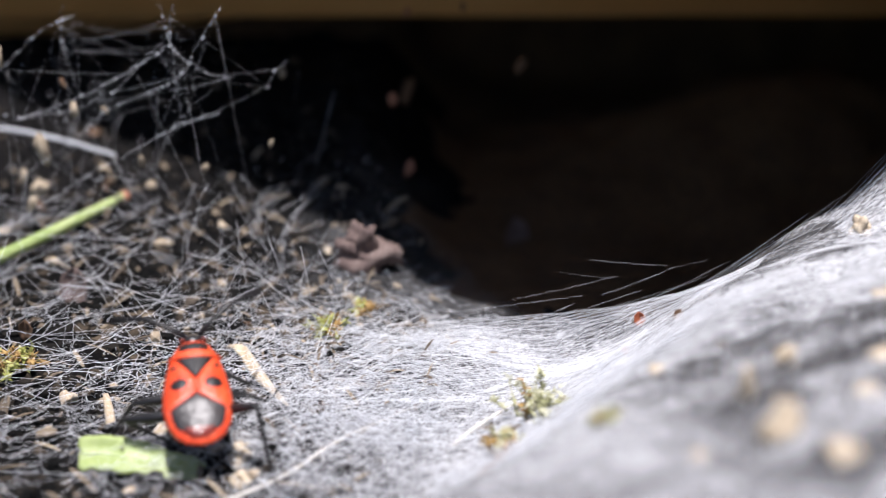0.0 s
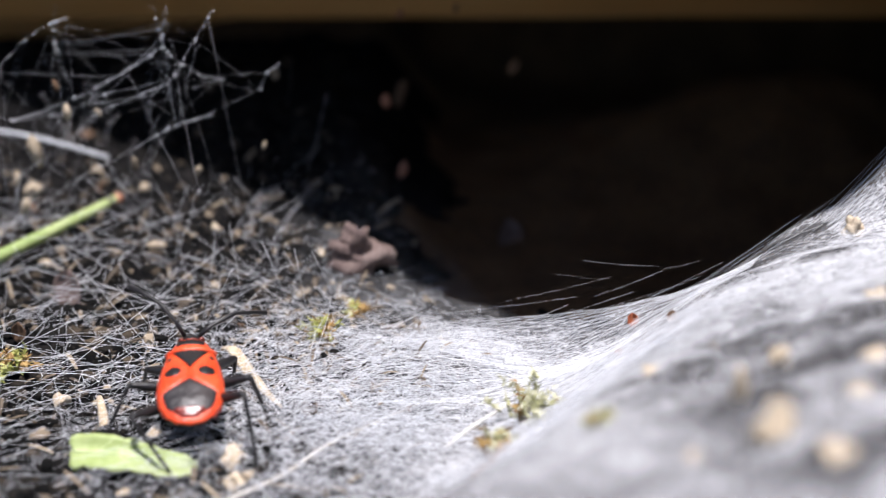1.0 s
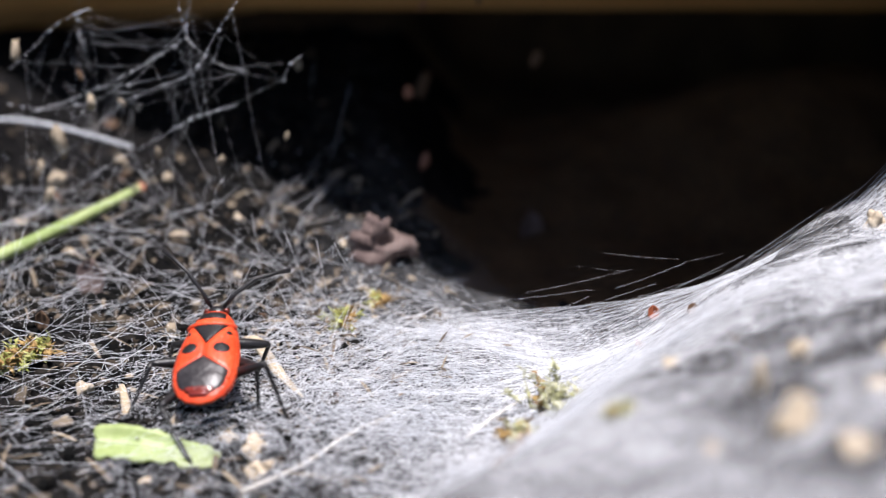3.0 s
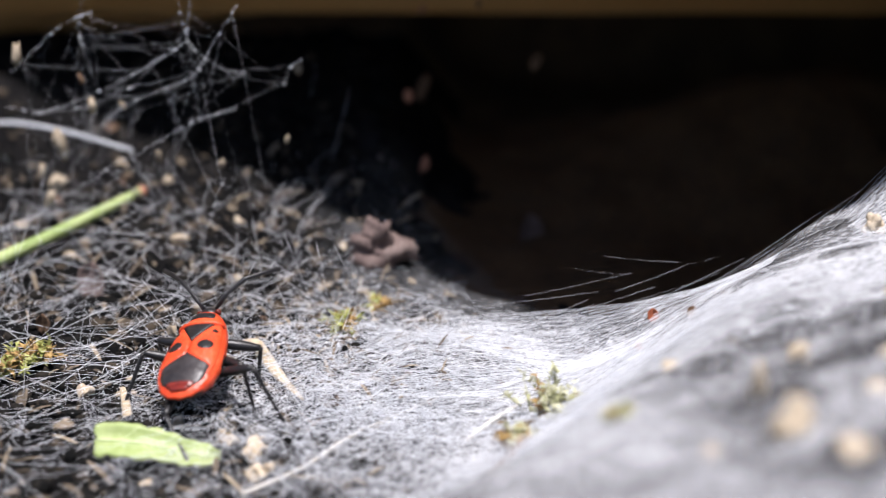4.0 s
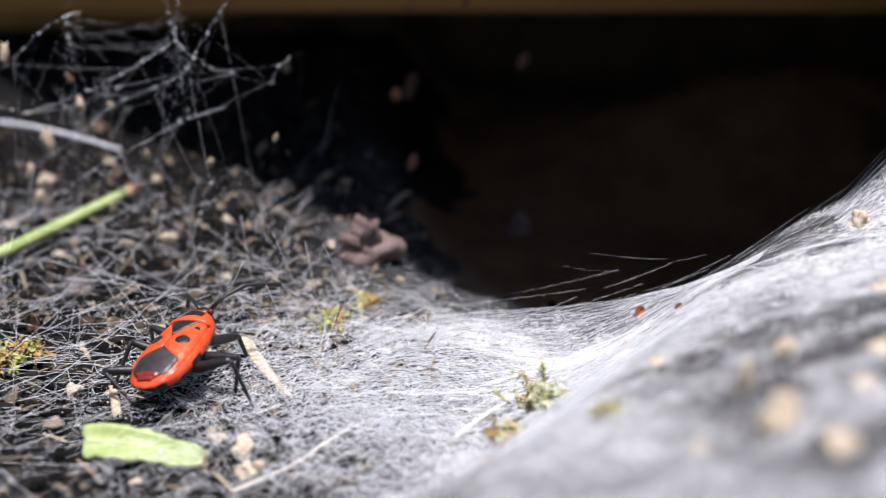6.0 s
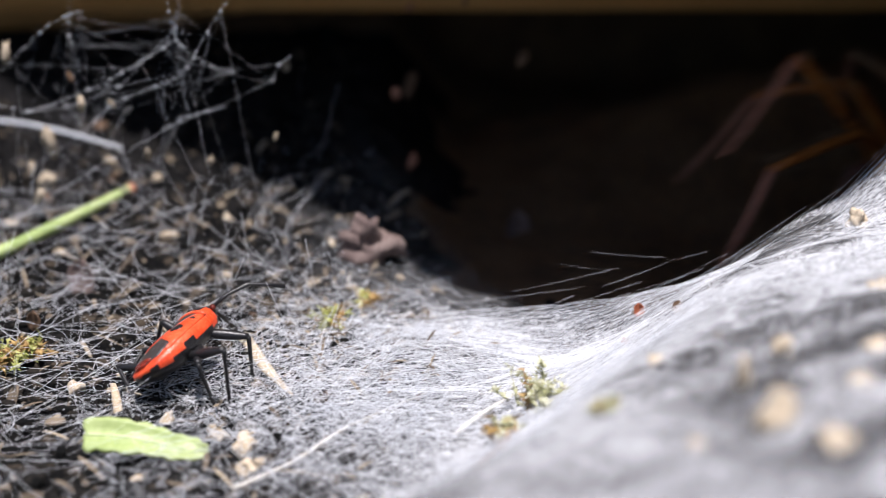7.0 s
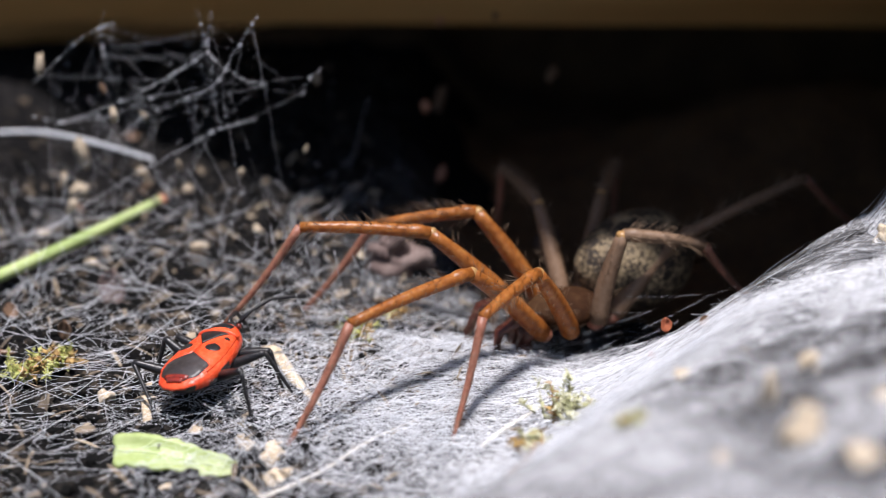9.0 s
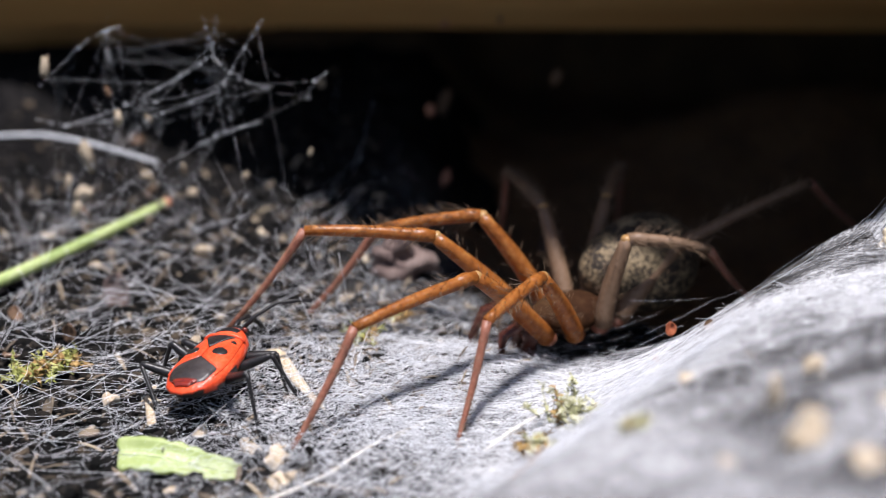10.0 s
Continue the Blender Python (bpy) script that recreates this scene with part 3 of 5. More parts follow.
TAIL = material("dark_red_cuticle", [(0.10, 0.012, 0.008), (0.26, 0.025, 0.012)], 600, 4, 0.24, 0.4, spec=0.9)
BLEACHED = material("bleached_twig", [(0.5, 0.52, 0.55), (0.68, 0.7, 0.73)], 700, 4, 0.6, 0.3)

COATED = material("silk_coated_straw", [(0.42, 0.38, 0.32), (0.6, 0.57, 0.52), (0.72, 0.7, 0.66)], 700, 4, 0.7, 0.3)
MOSS_PALE = material("silk_coated_moss", [(0.30, 0.31, 0.14), (0.50, 0.50, 0.30), (0.66, 0.65, 0.5)], 900, 3, 0.8, 0.3, island=True, translucent=0.25)

# ---- litter on the ground ----
def pebble_mesh(rng, r, squash=0.7, rough=0.35):
    """A rough crumb of about twenty faces."""
    bm = bmesh.new()
    bmesh.ops.create_icosphere(bm, subdivisions=1, radius=1)
    sx, sy, sz = r * rng.uniform(0.7, 1.4), r * rng.uniform(0.7, 1.3), r * squash * rng.uniform(0.7, 1.2)
    verts = []
    for v in bm.verts:
        k = 1 + rng.uniform(-rough, rough)
        verts.append((v.co.x * sx * k, v.co.y * sy * k, v.co.z * sz * k))
    bm.faces.ensure_lookup_table()
    faces = [tuple(v.index for v in f.verts) for f in bm.faces]
    bm.free()
    return verts, faces


def scatter_crumbs():
    rng = random.Random(21)
    kinds = [pebble_mesh(rng, 1.0) for _ in range(14)]
    grains, pale = Threads(), Threads()
    made = 0
    while made < 6200:
        x, y = rng.uniform(-46, 30), rng.uniform(-26, 60)
        w = (1.0 - 0.985 * sm(-15, 0, x)) * (1 - 0.6 * sm(14, 34, y)) * (1 if y < 12 or x < -9 else 0.04)
        if rng.random() > w * (1 if y < 45 else 0.5):
            continue
        if ((x + 20.2) / 6.2) ** 2 + ((y + 8.9) / 4.0) ** 2 < 1:
            continue
        made += 1
        r = min(0.65, 0.14 + rng.expovariate(7))
        v, f = rng.choice(kinds)
        c, s = math.cos(made), math.sin(made)
        z = height(x, y)
        verts = [(x + r * (p[0] * c - p[1] * s), y + r * (p[0] * s + p[1] * c), z + r * (p[2] + 0.25)) for p in v]
        (pale if rng.random() < 0.012 and r < 0.4 else grains).add((verts, f))
    thing("soil_crumbs", grains.verts, grains.faces, CRUMB, "dark and pale crumbs of soil", "soil", kind="stuff", smooth=False)
    # slivers of dead plants
    for _ in range(420):
        x, y = rng.uniform(-45, 4), rng.uniform(-18, 30)
        if x > -4 and rng.random() > 0.15:
            continue
        a, ln = rng.uniform(0, math.tau), rng.uniform(0.5, 2.6)
        z, t = height(x, y), rng.uniform(-0.25, 0.6)
        pts = [(x + math.cos(a) * ln * k, y + math.sin(a) * ln * k, z + 0.15 + t * ln * k + 0.15 * math.sin(k * 3)) for k in (0, 0.4, 0.75, 1)]
        w = rng.uniform(0.05, 0.2)
        pale.add(tube(pts, [w * 0.6, w, w, w * 0.3], 4, flat=0.5))
    # crumbs of leaf and husk lying thick behind the bug and towards the hollow
    for _ in range(330):
        x, y = rng.gauss(-14, 9), rng.gauss(10, 7)
        if x > 3 or y > 32 or y < -1:
            continue
        v, f = rng.choice(kinds)
        r = min(0.6, 0.1 + rng.expovariate(9))
        c, s, z = math.cos(x * 9), math.sin(x * 9), height(x, y)
        pale.add(([(x + r * (p[0] * c - p[1] * s), y + r * (p[0] * s + p[1] * c), z + r * (0.8 * p[2] + 0.5)) for p in v], f))
    # brown shreds felted into the silk behind the bug
    for _ in range(190):
        x, y = rng.gauss(-8, 5), rng.gauss(7, 5)
        if x > 4 or y > 18:
            continue
        a, ln = rng.uniform(0, math.tau), rng.uniform(0.4, 1.8)
        z, t = height(x, y), rng.uniform(-0.1, 0.6)
        pts = [(x + math.cos(a) * ln * k, y + math.sin(a) * ln * k, z + 0.3 + t * ln * k + 0.2 * math.sin(k * 3)) for k in (0, 0.4, 0.75, 1)]
        w = rng.uniform(0.04, 0.17)
        pale.add(tube(pts, [w * 0.6, w, w, w * 0.3], 4, flat=0.5))
    thing("plant_slivers", pale.verts, pale.faces, PALE, "pale slivers and flakes of dead plants in silk", "plant litter", kind="stuff",
          smooth=False)


scatter_crumbs()


def lump(rng, r, squash=0.8, subdivisions=2, wob=0.35, freq=1.2):
    bm = bmesh.new()
    bmesh.ops.create_icosphere(bm, subdivisions=subdivisions, radius=1)
    o = rng.uniform(0, 90)
    verts = []
    for v in bm.verts:
        k = 1 + wob * noise.noise(v.co * freq + Vector((o, o, 0))) + 0.25 * wob * noise.noise(v.co * freq * 4 + Vector((o, 0, 0)))
        verts.append((v.co.x * r[0] * k, v.co.y * r[1] * k, v.co.z * r[2] * k))
    faces = [tuple(v.index for v in f.verts) for f in bm.faces]
    bm.free()
    return verts, faces


def rest(x, y, lift=0.0, rx=0, ry=0, rz=0):
    """A pose on the ground at x, y (mm)."""
    return pose(x * MM, y * MM, (height(x, y) + lift) * MM, rx, ry, rz)


def big_crumbs():
    rng = random.Random(4)
    # larger pale clods and husks lying about
    rows = ((17.1, -34.3, 1.1, 0.7, 1.7), (16.8, -25.9, 0.42, 0.4, 1.5), (20.0, -21.6, 0.7, 0.5, 0.9), (30.3, 3.4, 0.9, 0.6, 0.9), (13.3, -15.8, 0.7, 0.5, 0.3),
            (19.2, -38.7, 0.8, 0.7, 0.5), (13.2, -33.8, 0.5, 0.5, 0.3), (24.5, -25.0, 0.8, 0.5, 0.5), (22.5, -30.0, 0.6, 0.6, 0.4),
            (-14.0, -9.0, 2.0, 1.3, 1.5), (-13.3, -11.6, 1.5, 1.2, 0.9), (-19, 24, 0.9, 0.6, 0.5),
            (-16.0, -7.4, 0.9, 0.6, 0.7), (-20.0, -4.8, 1.3, 0.7, 0.8), (-27.3, -1.2, 0.9, 0.8, 0.8), (-36, 30, 1.2, 0.8, 1.4),
            (-31, 34, 1.0, 0.7, 0.7), (-38, 24, 1.1, 0.8, 0.7), (-24, 22, 1.2, 0.6, 0.5), (-9.8, 21, 0.6, 0.5, 0.6),
            (-33, 20, 0.8, 0.6, 0.6), (-26, 30, 0.7, 0.6, 0.6), (-7, 14, 0.6, 0.5, 0.5), (-11, 16, 0.9, 0.5, 0.5),
            (-21, -12.4, 0.8, 0.6, 0.4), (28, -12, 0.6, 0.5, 0.5), (-16.6, -6.6, 0.8, 0.5, 0.6))
    for x, y, a, b, c in rows:
        if x < 0:
            a, b, c = a * 0.6, b * 0.6, c * 0.6
        v, f = lump(rng, (a, b, c), subdivisions=3, wob=0.8, freq=1.3)
        thing("soil_clod", v, f, CLOD, "pale beige clod of dry soil caught in silk", "clod", group="clods on the web",
              at=rest(x, y, c * 0.35, rz=rng.uniform(0, 360)))


big_crumbs()


def flake(name, x, y, size, mat, label, lift=0.4, tilt=50, turn=0):
    """A curled scrap of bark or bud scale."""
    n, m = 7, 6
    verts, faces = [], []
    for side in (1, -1):
        for j in range(m):
            for i in range(n):
                u, v = i / (n - 1) * 2 - 1, j / (m - 1) * 2 - 1
                edge = math.sqrt(max(0.02, 1 - v * v)) * (1 + 0.25 * noise.noise((u * 2 + x, v * 2 + y, 0)))
                verts.append((u * size[0] * edge, v * size[1], 0.35 * size[0] * u * u + 0.1 * noise.noise((u * 2, v * 2, x)) + side * 0.05))
    for s in (0, 1):
        for j in range(m - 1):
            for i in range(n - 1):
                q = [s * n * m + j * n + i, s * n * m + j * n + i + 1, s * n * m + (j + 1) * n + i + 1, s * n * m + (j + 1) * n + i]
                faces.append(tuple(q if s == 0 else q[::-1]))
    rim = [i for i in range(n)] + [j * n + n - 1 for j in range(1, m)] + [(m - 1) * n + i for i in range(n - 2, -1, -1)] + [j * n for j in range(m - 2, 0, -1)]
    for a, b in zip(rim, rim[1:] + rim[:1]):
        faces.append((a, n * m + a, n * m + b, b))
    thing(name, verts, faces, mat, label, "plant scrap", at=rest(x, y, lift, tilt, 0, turn))


flake("bud_scale", 14.8, 5.1, (0.45, 0.6), RUST, "rust-red bud scale stuck on the silk lip", 2.0, 70, 15)
flake("bud_scale", 13.2, -0.2, (0.28, 0.35), RUST, "small rust-red bud scale on white silk", 0.35, 50, 40)
flake("dry_leaf_scrap", -30.0, 15.0, (1.25, 1.7), GREY_LUMP, "crumpled grey-beige leaf scrap on dark soil", 1.3, 75, -15)
flake("bark_flake", 6.8, 34.5, (1.3, 2.0), GREY_LUMP, "brown bark flake in the shaded hollow", 1.6, 75, 20)
flake("bark_flake", 16.9, -0.6, (0.35, 0.5), BARK, "tiny tan bark flake on silk", 0.4, 60, -20)
flake("dry_petal", -2.0, -2.0, (0.18, 0.35), BARK, "tiny brown seed scrap on white silk", 0.3, 30, 10)
flake("dry_petal", 3.2, 0.6, (0.2, 0.3), BARK, "tiny brown seed scrap on white silk", 0.3, 40, 70)


def litter_flakes():
    rng = random.Random(31)
    for k in range(46):
        x, y = rng.uniform(-45, -7), rng.uniform(-14, 40)
        if abs(x + 18) < 7 and abs(y + 3) < 7:
            continue
        s = rng.uniform(0.25, 0.7)
        flake("plant_flake", x, y, (s, s * rng.uniform(0.6, 1.8)), PALE if k % 4 else BARK,
              "pale dry plant flake caught in silk" if k % 4 else "brown bark flake caught in silk", rng.uniform(0.2, 1.2), rng.uniform(0, 90), rng.uniform(0, 360))


litter_flakes()


def hung_scraps():
    """Dry scraps caught in the tangle, above the floor."""
    rng = random.Random(77)
    rows = ((-36.7, 24, 18.1, 1.0, PALE), (-30.8, 24, 13.6, 0.6, CLOD), (-33.8, 24, 10.1, 1.3, PALE), (-28.2, 24, 13.6, 0.45, PALE), (-35.2, 24, 5.1, 0.8, CLOD),
            (-14.5, 24, 10.6, 0.4, PALE), (-20.2, 24, 8.3, 0.5, PALE), (-31.5, 24, 15.9, 0.5, BARK), (-25.5, 24, 9.0, 0.6, PALE), (-35.6, 24, 7.7, 0.6, PALE),
            (-3.3, 40, 17.2, 0.5, STEM_TIP), (1.8, 40, 17.7, 0.4, BARK), (-4.7, 40, 8.7, 0.9, STEM_TIP), (-3.1, 36, 3.4, 0.95, STEM_TIP), (7.4, 44, 10.7, 0.9, BARK), (-14.5, 36, 12.8, 0.5, PALE))
    words = {PALE: "pale dry plant scrap hung in silk", CLOD: "beige crumb of dry earth hung in silk", BARK: "brown bark scrap hung in silk", STEM_TIP: "reddish brown dry scrap hung in silk"}
    for x, y, z, r, mat in rows:
        v, f = lump(rng, (r * 0.55, r * 0.4, r), wob=0.7, freq=1.5)
        thing("hung_scrap", v, f, mat, words[mat], "plant scrap", group="scraps hung in the tangle",
              at=pose(x * MM, y * MM, z * MM, rng.uniform(-30, 30), rng.uniform(-35, 35), rng.uniform(0, 360)))


hung_scraps()


def husk():
    """The mauve-grey dead husk at the back of the floor."""
    rng = random.Random(8)
    v1, f1 = lump(rng, (2.5, 1.6, 1.5), subdivisions=3, wob=0.8, freq=1.6)
    v2, f2 = lump(rng, (1.2, 1.0, 1.5), subdivisions=3, wob=0.8, freq=1.6)
    v2 = [(a - 0.4, b, c + 1.5) for a, b, c in v2]
    v, f = join((v1, f1), (v2, f2))
    thing("dead_husk", v, f, GREY_LUMP, "mauve-grey crumpled husk lying in the shade", "husk", at=rest(-6.3, 19.4, 1.0, 0, 0, 10))


husk()


def stalk(name, pts, radii, mat, label, category, sides=8, flat=1.0, level=False):
    """A bent stalk through points given as x, y and lift over the ground."""
    world_pts = [np.array((x, y, l if level else height(x, y) + l)) for x, y, l in pts]
    # round the bends
    fine, rr = [], []
    n = len(world_pts)
    for i in range(n - 1):
        for k in range(5):
            t = k / 5
            p0, p1, p2, p3 = (world_pts[max(i - 1, 0)], world_pts[i], world_pts[i + 1], world_pts[min(i + 2, n - 1)])
            fine.append(0.5 * ((2 * p1) + (-p0 + p2) * t + (2 * p0 - 5 * p1 + 4 * p2 - p3) * t * t + (-p0 + 3 * p1 - 3 * p2 + p3) * t ** 3))
            rr.append((radii[i] * (1 - t) + radii[i + 1] * t) * (1 + 0.12 * noise.noise((i + t * 2, radii[0], 0))))
    fine.append(world_pts[-1])
    rr.append(radii[-1])
    base = fine[0].copy()
    v, f = tube([p - base for p in fine], rr, sides, flat)
    return thing(name, v, f, mat, label, category, at=pose(*(base * MM)))


grass = stalk("grass_stem", [(-44.6, 8.6, 2.3), (-36.7, 17.7, 3.0), (-32.3, 22.9, 3.5), (-28.2, 28.0, 4.0)], [0.62, 0.58, 0.5, 0.42], STEM,
              "fresh green grass stem lying on silk", "grass stem", level=True)
part("cut_tip", ellipsoid((-28.1 + 44.6, 28.15 - 8.6, 4.0 - 2.3), (0.5, 0.6, 0.45), 10, 8), STEM_TIP, grass,
     "reddish withered tip")
stalk("dry_twig", [(-47, 37.5, 6.6), (-41.2, 36.8, 7.1), (-35.8, 35.0, 6.9), (-29.5, 32.8, 6.0)], [0.15, 0.19, 0.17, 0.12], BLEACHED, "thin bleached white twig hung on silk", "twig", level=True)
stalk("straw", [(-16.6, 7.4, 0.6), (-15.4, 5.2, 0.9), (-13.6, 2.0, 0.7), (-11.2, -2.6, 0.25)], [0.3, 0.55, 0.5, 0.10], STRAW,
      "flattened pale straw lying on the soil", "straw", flat=0.45)
stalk("straw", [(-23.4, -5.6, 0.1), (-23.9, -3.6, 0.6), (-24.6, -1.2, 0.9)], [0.34, 0.36, 0.2], STRAW, "short pale straw leaning over soil", "straw", flat=0.5)
stalk("root_fibre", [(-14.2, -14.6, 0.2), (-10.4, -11.3, 0.15), (-7.0, -7.2, 0.15), (-1.3, -1.2, 0.1)], [0.15, 0.15, 0.12, 0.05], COATED,
      "long thin straw fibre under the silk sheet", "straw")
stalk("root_fibre", [(0.6, -7.8, 0.5), (2.6, -5.2, 0.6), (4.9, -2.4, 0.4)], [0.14, 0.2, 0.08], COATED, "thin straw fibre caught in the silk sheet", "straw")
stalk("twig_scrap", [(2.2, -18.0, 0.2), (3.6, -14.2, 0.4), (5.2, -10.6, 0.6)], [0.2, 0.36, 0.2], BARK, "brown twig scrap under moss on silk", "twig")
stalk("bark_splinter", [(-3.9, 49.0, 1.2), (-3.4, 49.8, 3.2), (-3.0, 50.2, 4.4)], [0.4, 0.6, 0.3], BARK, "brown splinter hanging in the dark hollow", "splinter")



def moss(x, y, size, label, seed, brown=0.2, lift=0.3, green=MOSS):
    """A tuft of moss: many short leafy shoots."""
    rng = random.Random(seed)
    ob = holder("moss_tuft", label, "moss", at=rest(x, y, lift))
    for _ in range(30):
        a, b = rng.uniform(0, math.tau), rng.uniform(0.1, 1.2)
        ln = size * rng.uniform(0.5, 1.1)
        p0 = np.array((rng.gauss(0, 0.3), rng.gauss(0, 0.3), 0)) * size
        d = np.array((math.cos(a) * math.sin(b), math.sin(a) * math.sin(b), math.cos(b)))
        shoot = Threads()
        shoot.add(tube([p0, p0 + d * ln * 0.5, p0 + d * ln + np.array((0, 0, -0.12 * ln))], [0.07, 0.06, 0.02], 4))
        for _ in range(14):
            k = rng.uniform(0.2, 1)
            q = p0 + d * ln * k
            w = np.array((rng.gauss(0, 1), rng.gauss(0, 1), rng.gauss(0.4, 0.8)))
            w /= np.linalg.norm(w)
            s = np.cross(w, d)
            s /= np.linalg.norm(s) + 1e-6
            lf = rng.uniform(0.35, 0.75)
            shoot.add(([q - s * 0.14, q + s * 0.14, q + w * lf, q + w * lf * 0.5 + d * 0.08], [(0, 1, 3), (1, 2, 3), (2, 0, 3)]))
        part("shoot", (shoot.verts, shoot.faces), MOSS_BROWN if rng.random() < brown else green, ob)
    return ob


moss(-33.2, 0.4, 2.1, "yellow-green moss tuft on dark soil", 1, 0.15)
moss(-31.4, 3.2, 1.6, "browning moss tuft on dark soil", 2, 0.6)
moss(6.8, -6.4, 2.9, "pale green moss tuft caught on white silk", 3, 0.15, green=MOSS_PALE)
moss(4.3, -11.0, 1.8, "brownish moss tuft caught on silk", 4, 0.5, green=MOSS_PALE)
moss(-9.0, 8.5, 1.9, "small yellow moss tuft on the littered floor", 5, 0.4)
moss(-6.5, 12.5, 1.0, "small brown moss tuft on the littered floor", 6, 0.6)
moss(9.3, -24.2, 0.7, "small green moss scrap under silk", 7, 0.2, green=MOSS_PALE)


def build_leaf():
    """The torn green leaf piece: thick, wavy, with a toothed edge and a midrib."""
    ob = holder("leaf_piece", "torn fresh green leaf piece lying on soil", "leaf")
    nu, nv = 40, 11
    verts, faces = [], []

    def at(u, v):
        half = 1.22 * (1 - 0.3 * sm(0.3, 0.9, u)) * (1 - 0.55 * sm(0.88, 1.0, u)) * (1 - 0.12 * sm(0.06, 0.0, u))
        tooth = (0.08 * abs(math.sin(u * 23)) + 0.22 * noise.noise((u * 9, v, 3.0)) + (0.16 * abs(math.sin(u * 17 + 1)) if v < 0 else 0)) * (1 if abs(v) > 0.85 else 0)
        w = half * v + tooth * (1 if v > 0 else -1)
        x = (u - 0.5) * 8.8 + (0.25 * noise.noise((v * 2.3, 1.0, 4.0)) - 0.3 * v) * (1 - sm(0, 0.25, u))
        z = 0.30 * math.sin(u * 5.0) + 0.26 * noise.noise((u * 5, v * 1.6, 1)) + 0.30 * v * v - 0.25
        return np.array((x, w, z + 0.6))
    for s in (0.11, -0.11):
        for i in range(nu):
            for j in range(nv):
                p = at(i / (nu - 1), j / (nv - 1) * 2 - 1)
                verts.append(p + np.array((0, 0, s)))
    for s in (0, 1):
        for i in range(nu - 1):
            for j in range(nv - 1):
                q = [s * nu * nv + i * nv + j, s * nu * nv + (i + 1) * nv + j, s * nu * nv + (i + 1) * nv + j + 1, s * nu * nv + i * nv + j + 1]
                faces.append(tuple(q if s == 0 else q[::-1]))
    rim = [i * nv for i in range(nu)] + [(nu - 1) * nv + j for j in range(1, nv)] + [i * nv + nv - 1 for i in range(nu - 2, -1, -1)] + list(range(nv - 2, 0, -1))
    for a, b in zip(rim, rim[1:] + rim[:1]):
        faces.append((a, nu * nv + a, nu * nv + b, b))
    part("lamina", (verts, faces), LEAF, ob)
    part("midrib", tube([at(k / 12, 0.05) + np.array((0, 0, 0.13)) for k in range(13)], [0.10 - 0.005 * k for k in range(13)], 6), MIDRIB, ob,
         "pale raised midrib")
    for k, sgn in ((0.2, 1), (0.38, -1), (0.5, 1), (0.66, -1)):
        pts = [at(k + 0.12 * q, 0.05 + sgn * 0.75 * q) + np.array((0, 0, 0.11)) for q in (0, 0.35, 0.7, 1)]
        part("vein", tube(pts, [0.06, 0.05, 0.04, 0.02], 5), MIDRIB, ob)
    return ob


leaf = build_leaf()


# ---- the firebug ----
BODY_Y = (-5.0, -4.75, -4.2, -3.0, -1.5, 0.0, 1.5, 2.9, 4.0, 4.5)
BODY_W = (0.3, 1.05, 1.66, 2.2, 2.42, 2.36, 2.14, 1.84, 1.46, 1.15)
BODY_T = (0.05, 0.2, 0.44, 0.8, 1.0, 1.08, 1.1, 1.08, 1.02, 0.9)
BODY_B = (0.15, 0.45, 0.8, 1.2, 1.4, 1.4, 1.3, 1.2, 1.0, 0.8)


def body_w(y):
    return float(np.interp(y, BODY_Y, BODY_W))


def body_top(x, y):
    w = body_w(y)
    return float(np.interp(y, BODY_Y, BODY_T)) * math.sqrt(max(0.0, 1 - min(1, abs(x) / w) ** 2.4))


def plate(y0, y1, lo, hi, lift, ny=16, nx=8, thick=0.10):
    """A shell plate of the back between y0 and y1; lo(y) and hi(y) bound it sideways."""
    verts, faces = [], []
    for s in (0, 1):
        for j in range(ny + 1):
            y = y0 + (y1 - y0) * j / ny
            a, b = lo(y), hi(y)
            for i in range(nx + 1):
                x = a + (b - a) * i / nx
                dome = 0.05 * math.sin(math.pi * i / nx)
                verts.append((x, y, body_top(x, y) + (lift + dome if s == 0 else lift - thick)))
    k = (ny + 1) * (nx + 1)
    for s in (0, 1):
        for j in range(ny):
            for i in range(nx):
                q = [s * k + j * (nx + 1) + i, s * k + j * (nx + 1) + i + 1, s * k + (j + 1) * (nx + 1) + i + 1, s * k + (j + 1) * (nx + 1) + i]
                faces.append(tuple(q if s == 0 else q[::-1]))
    w = nx + 1
    rim = list(range(w)) + [j * w + nx for j in range(1, ny + 1)] + [ny * w + i for i in range(nx - 1, -1, -1)] + [j * w for j in range(ny - 1, 0, -1)]
    for a, b in zip(rim, rim[1:] + rim[:1]):
        faces.append((a, k + a, k + b, b))
    return verts, faces


def spot(cx, cy, r, lift, sy=1.0):
    return plate(cy - r * sy, cy + r * sy, lambda y: cx - math.sqrt(max(0.0004, r * r - ((y - cy) / sy) ** 2)),
                 lambda y: cx + math.sqrt(max(0.0004, r * r - ((y - cy) / sy) ** 2)), lift, 12, 8, 0.06)


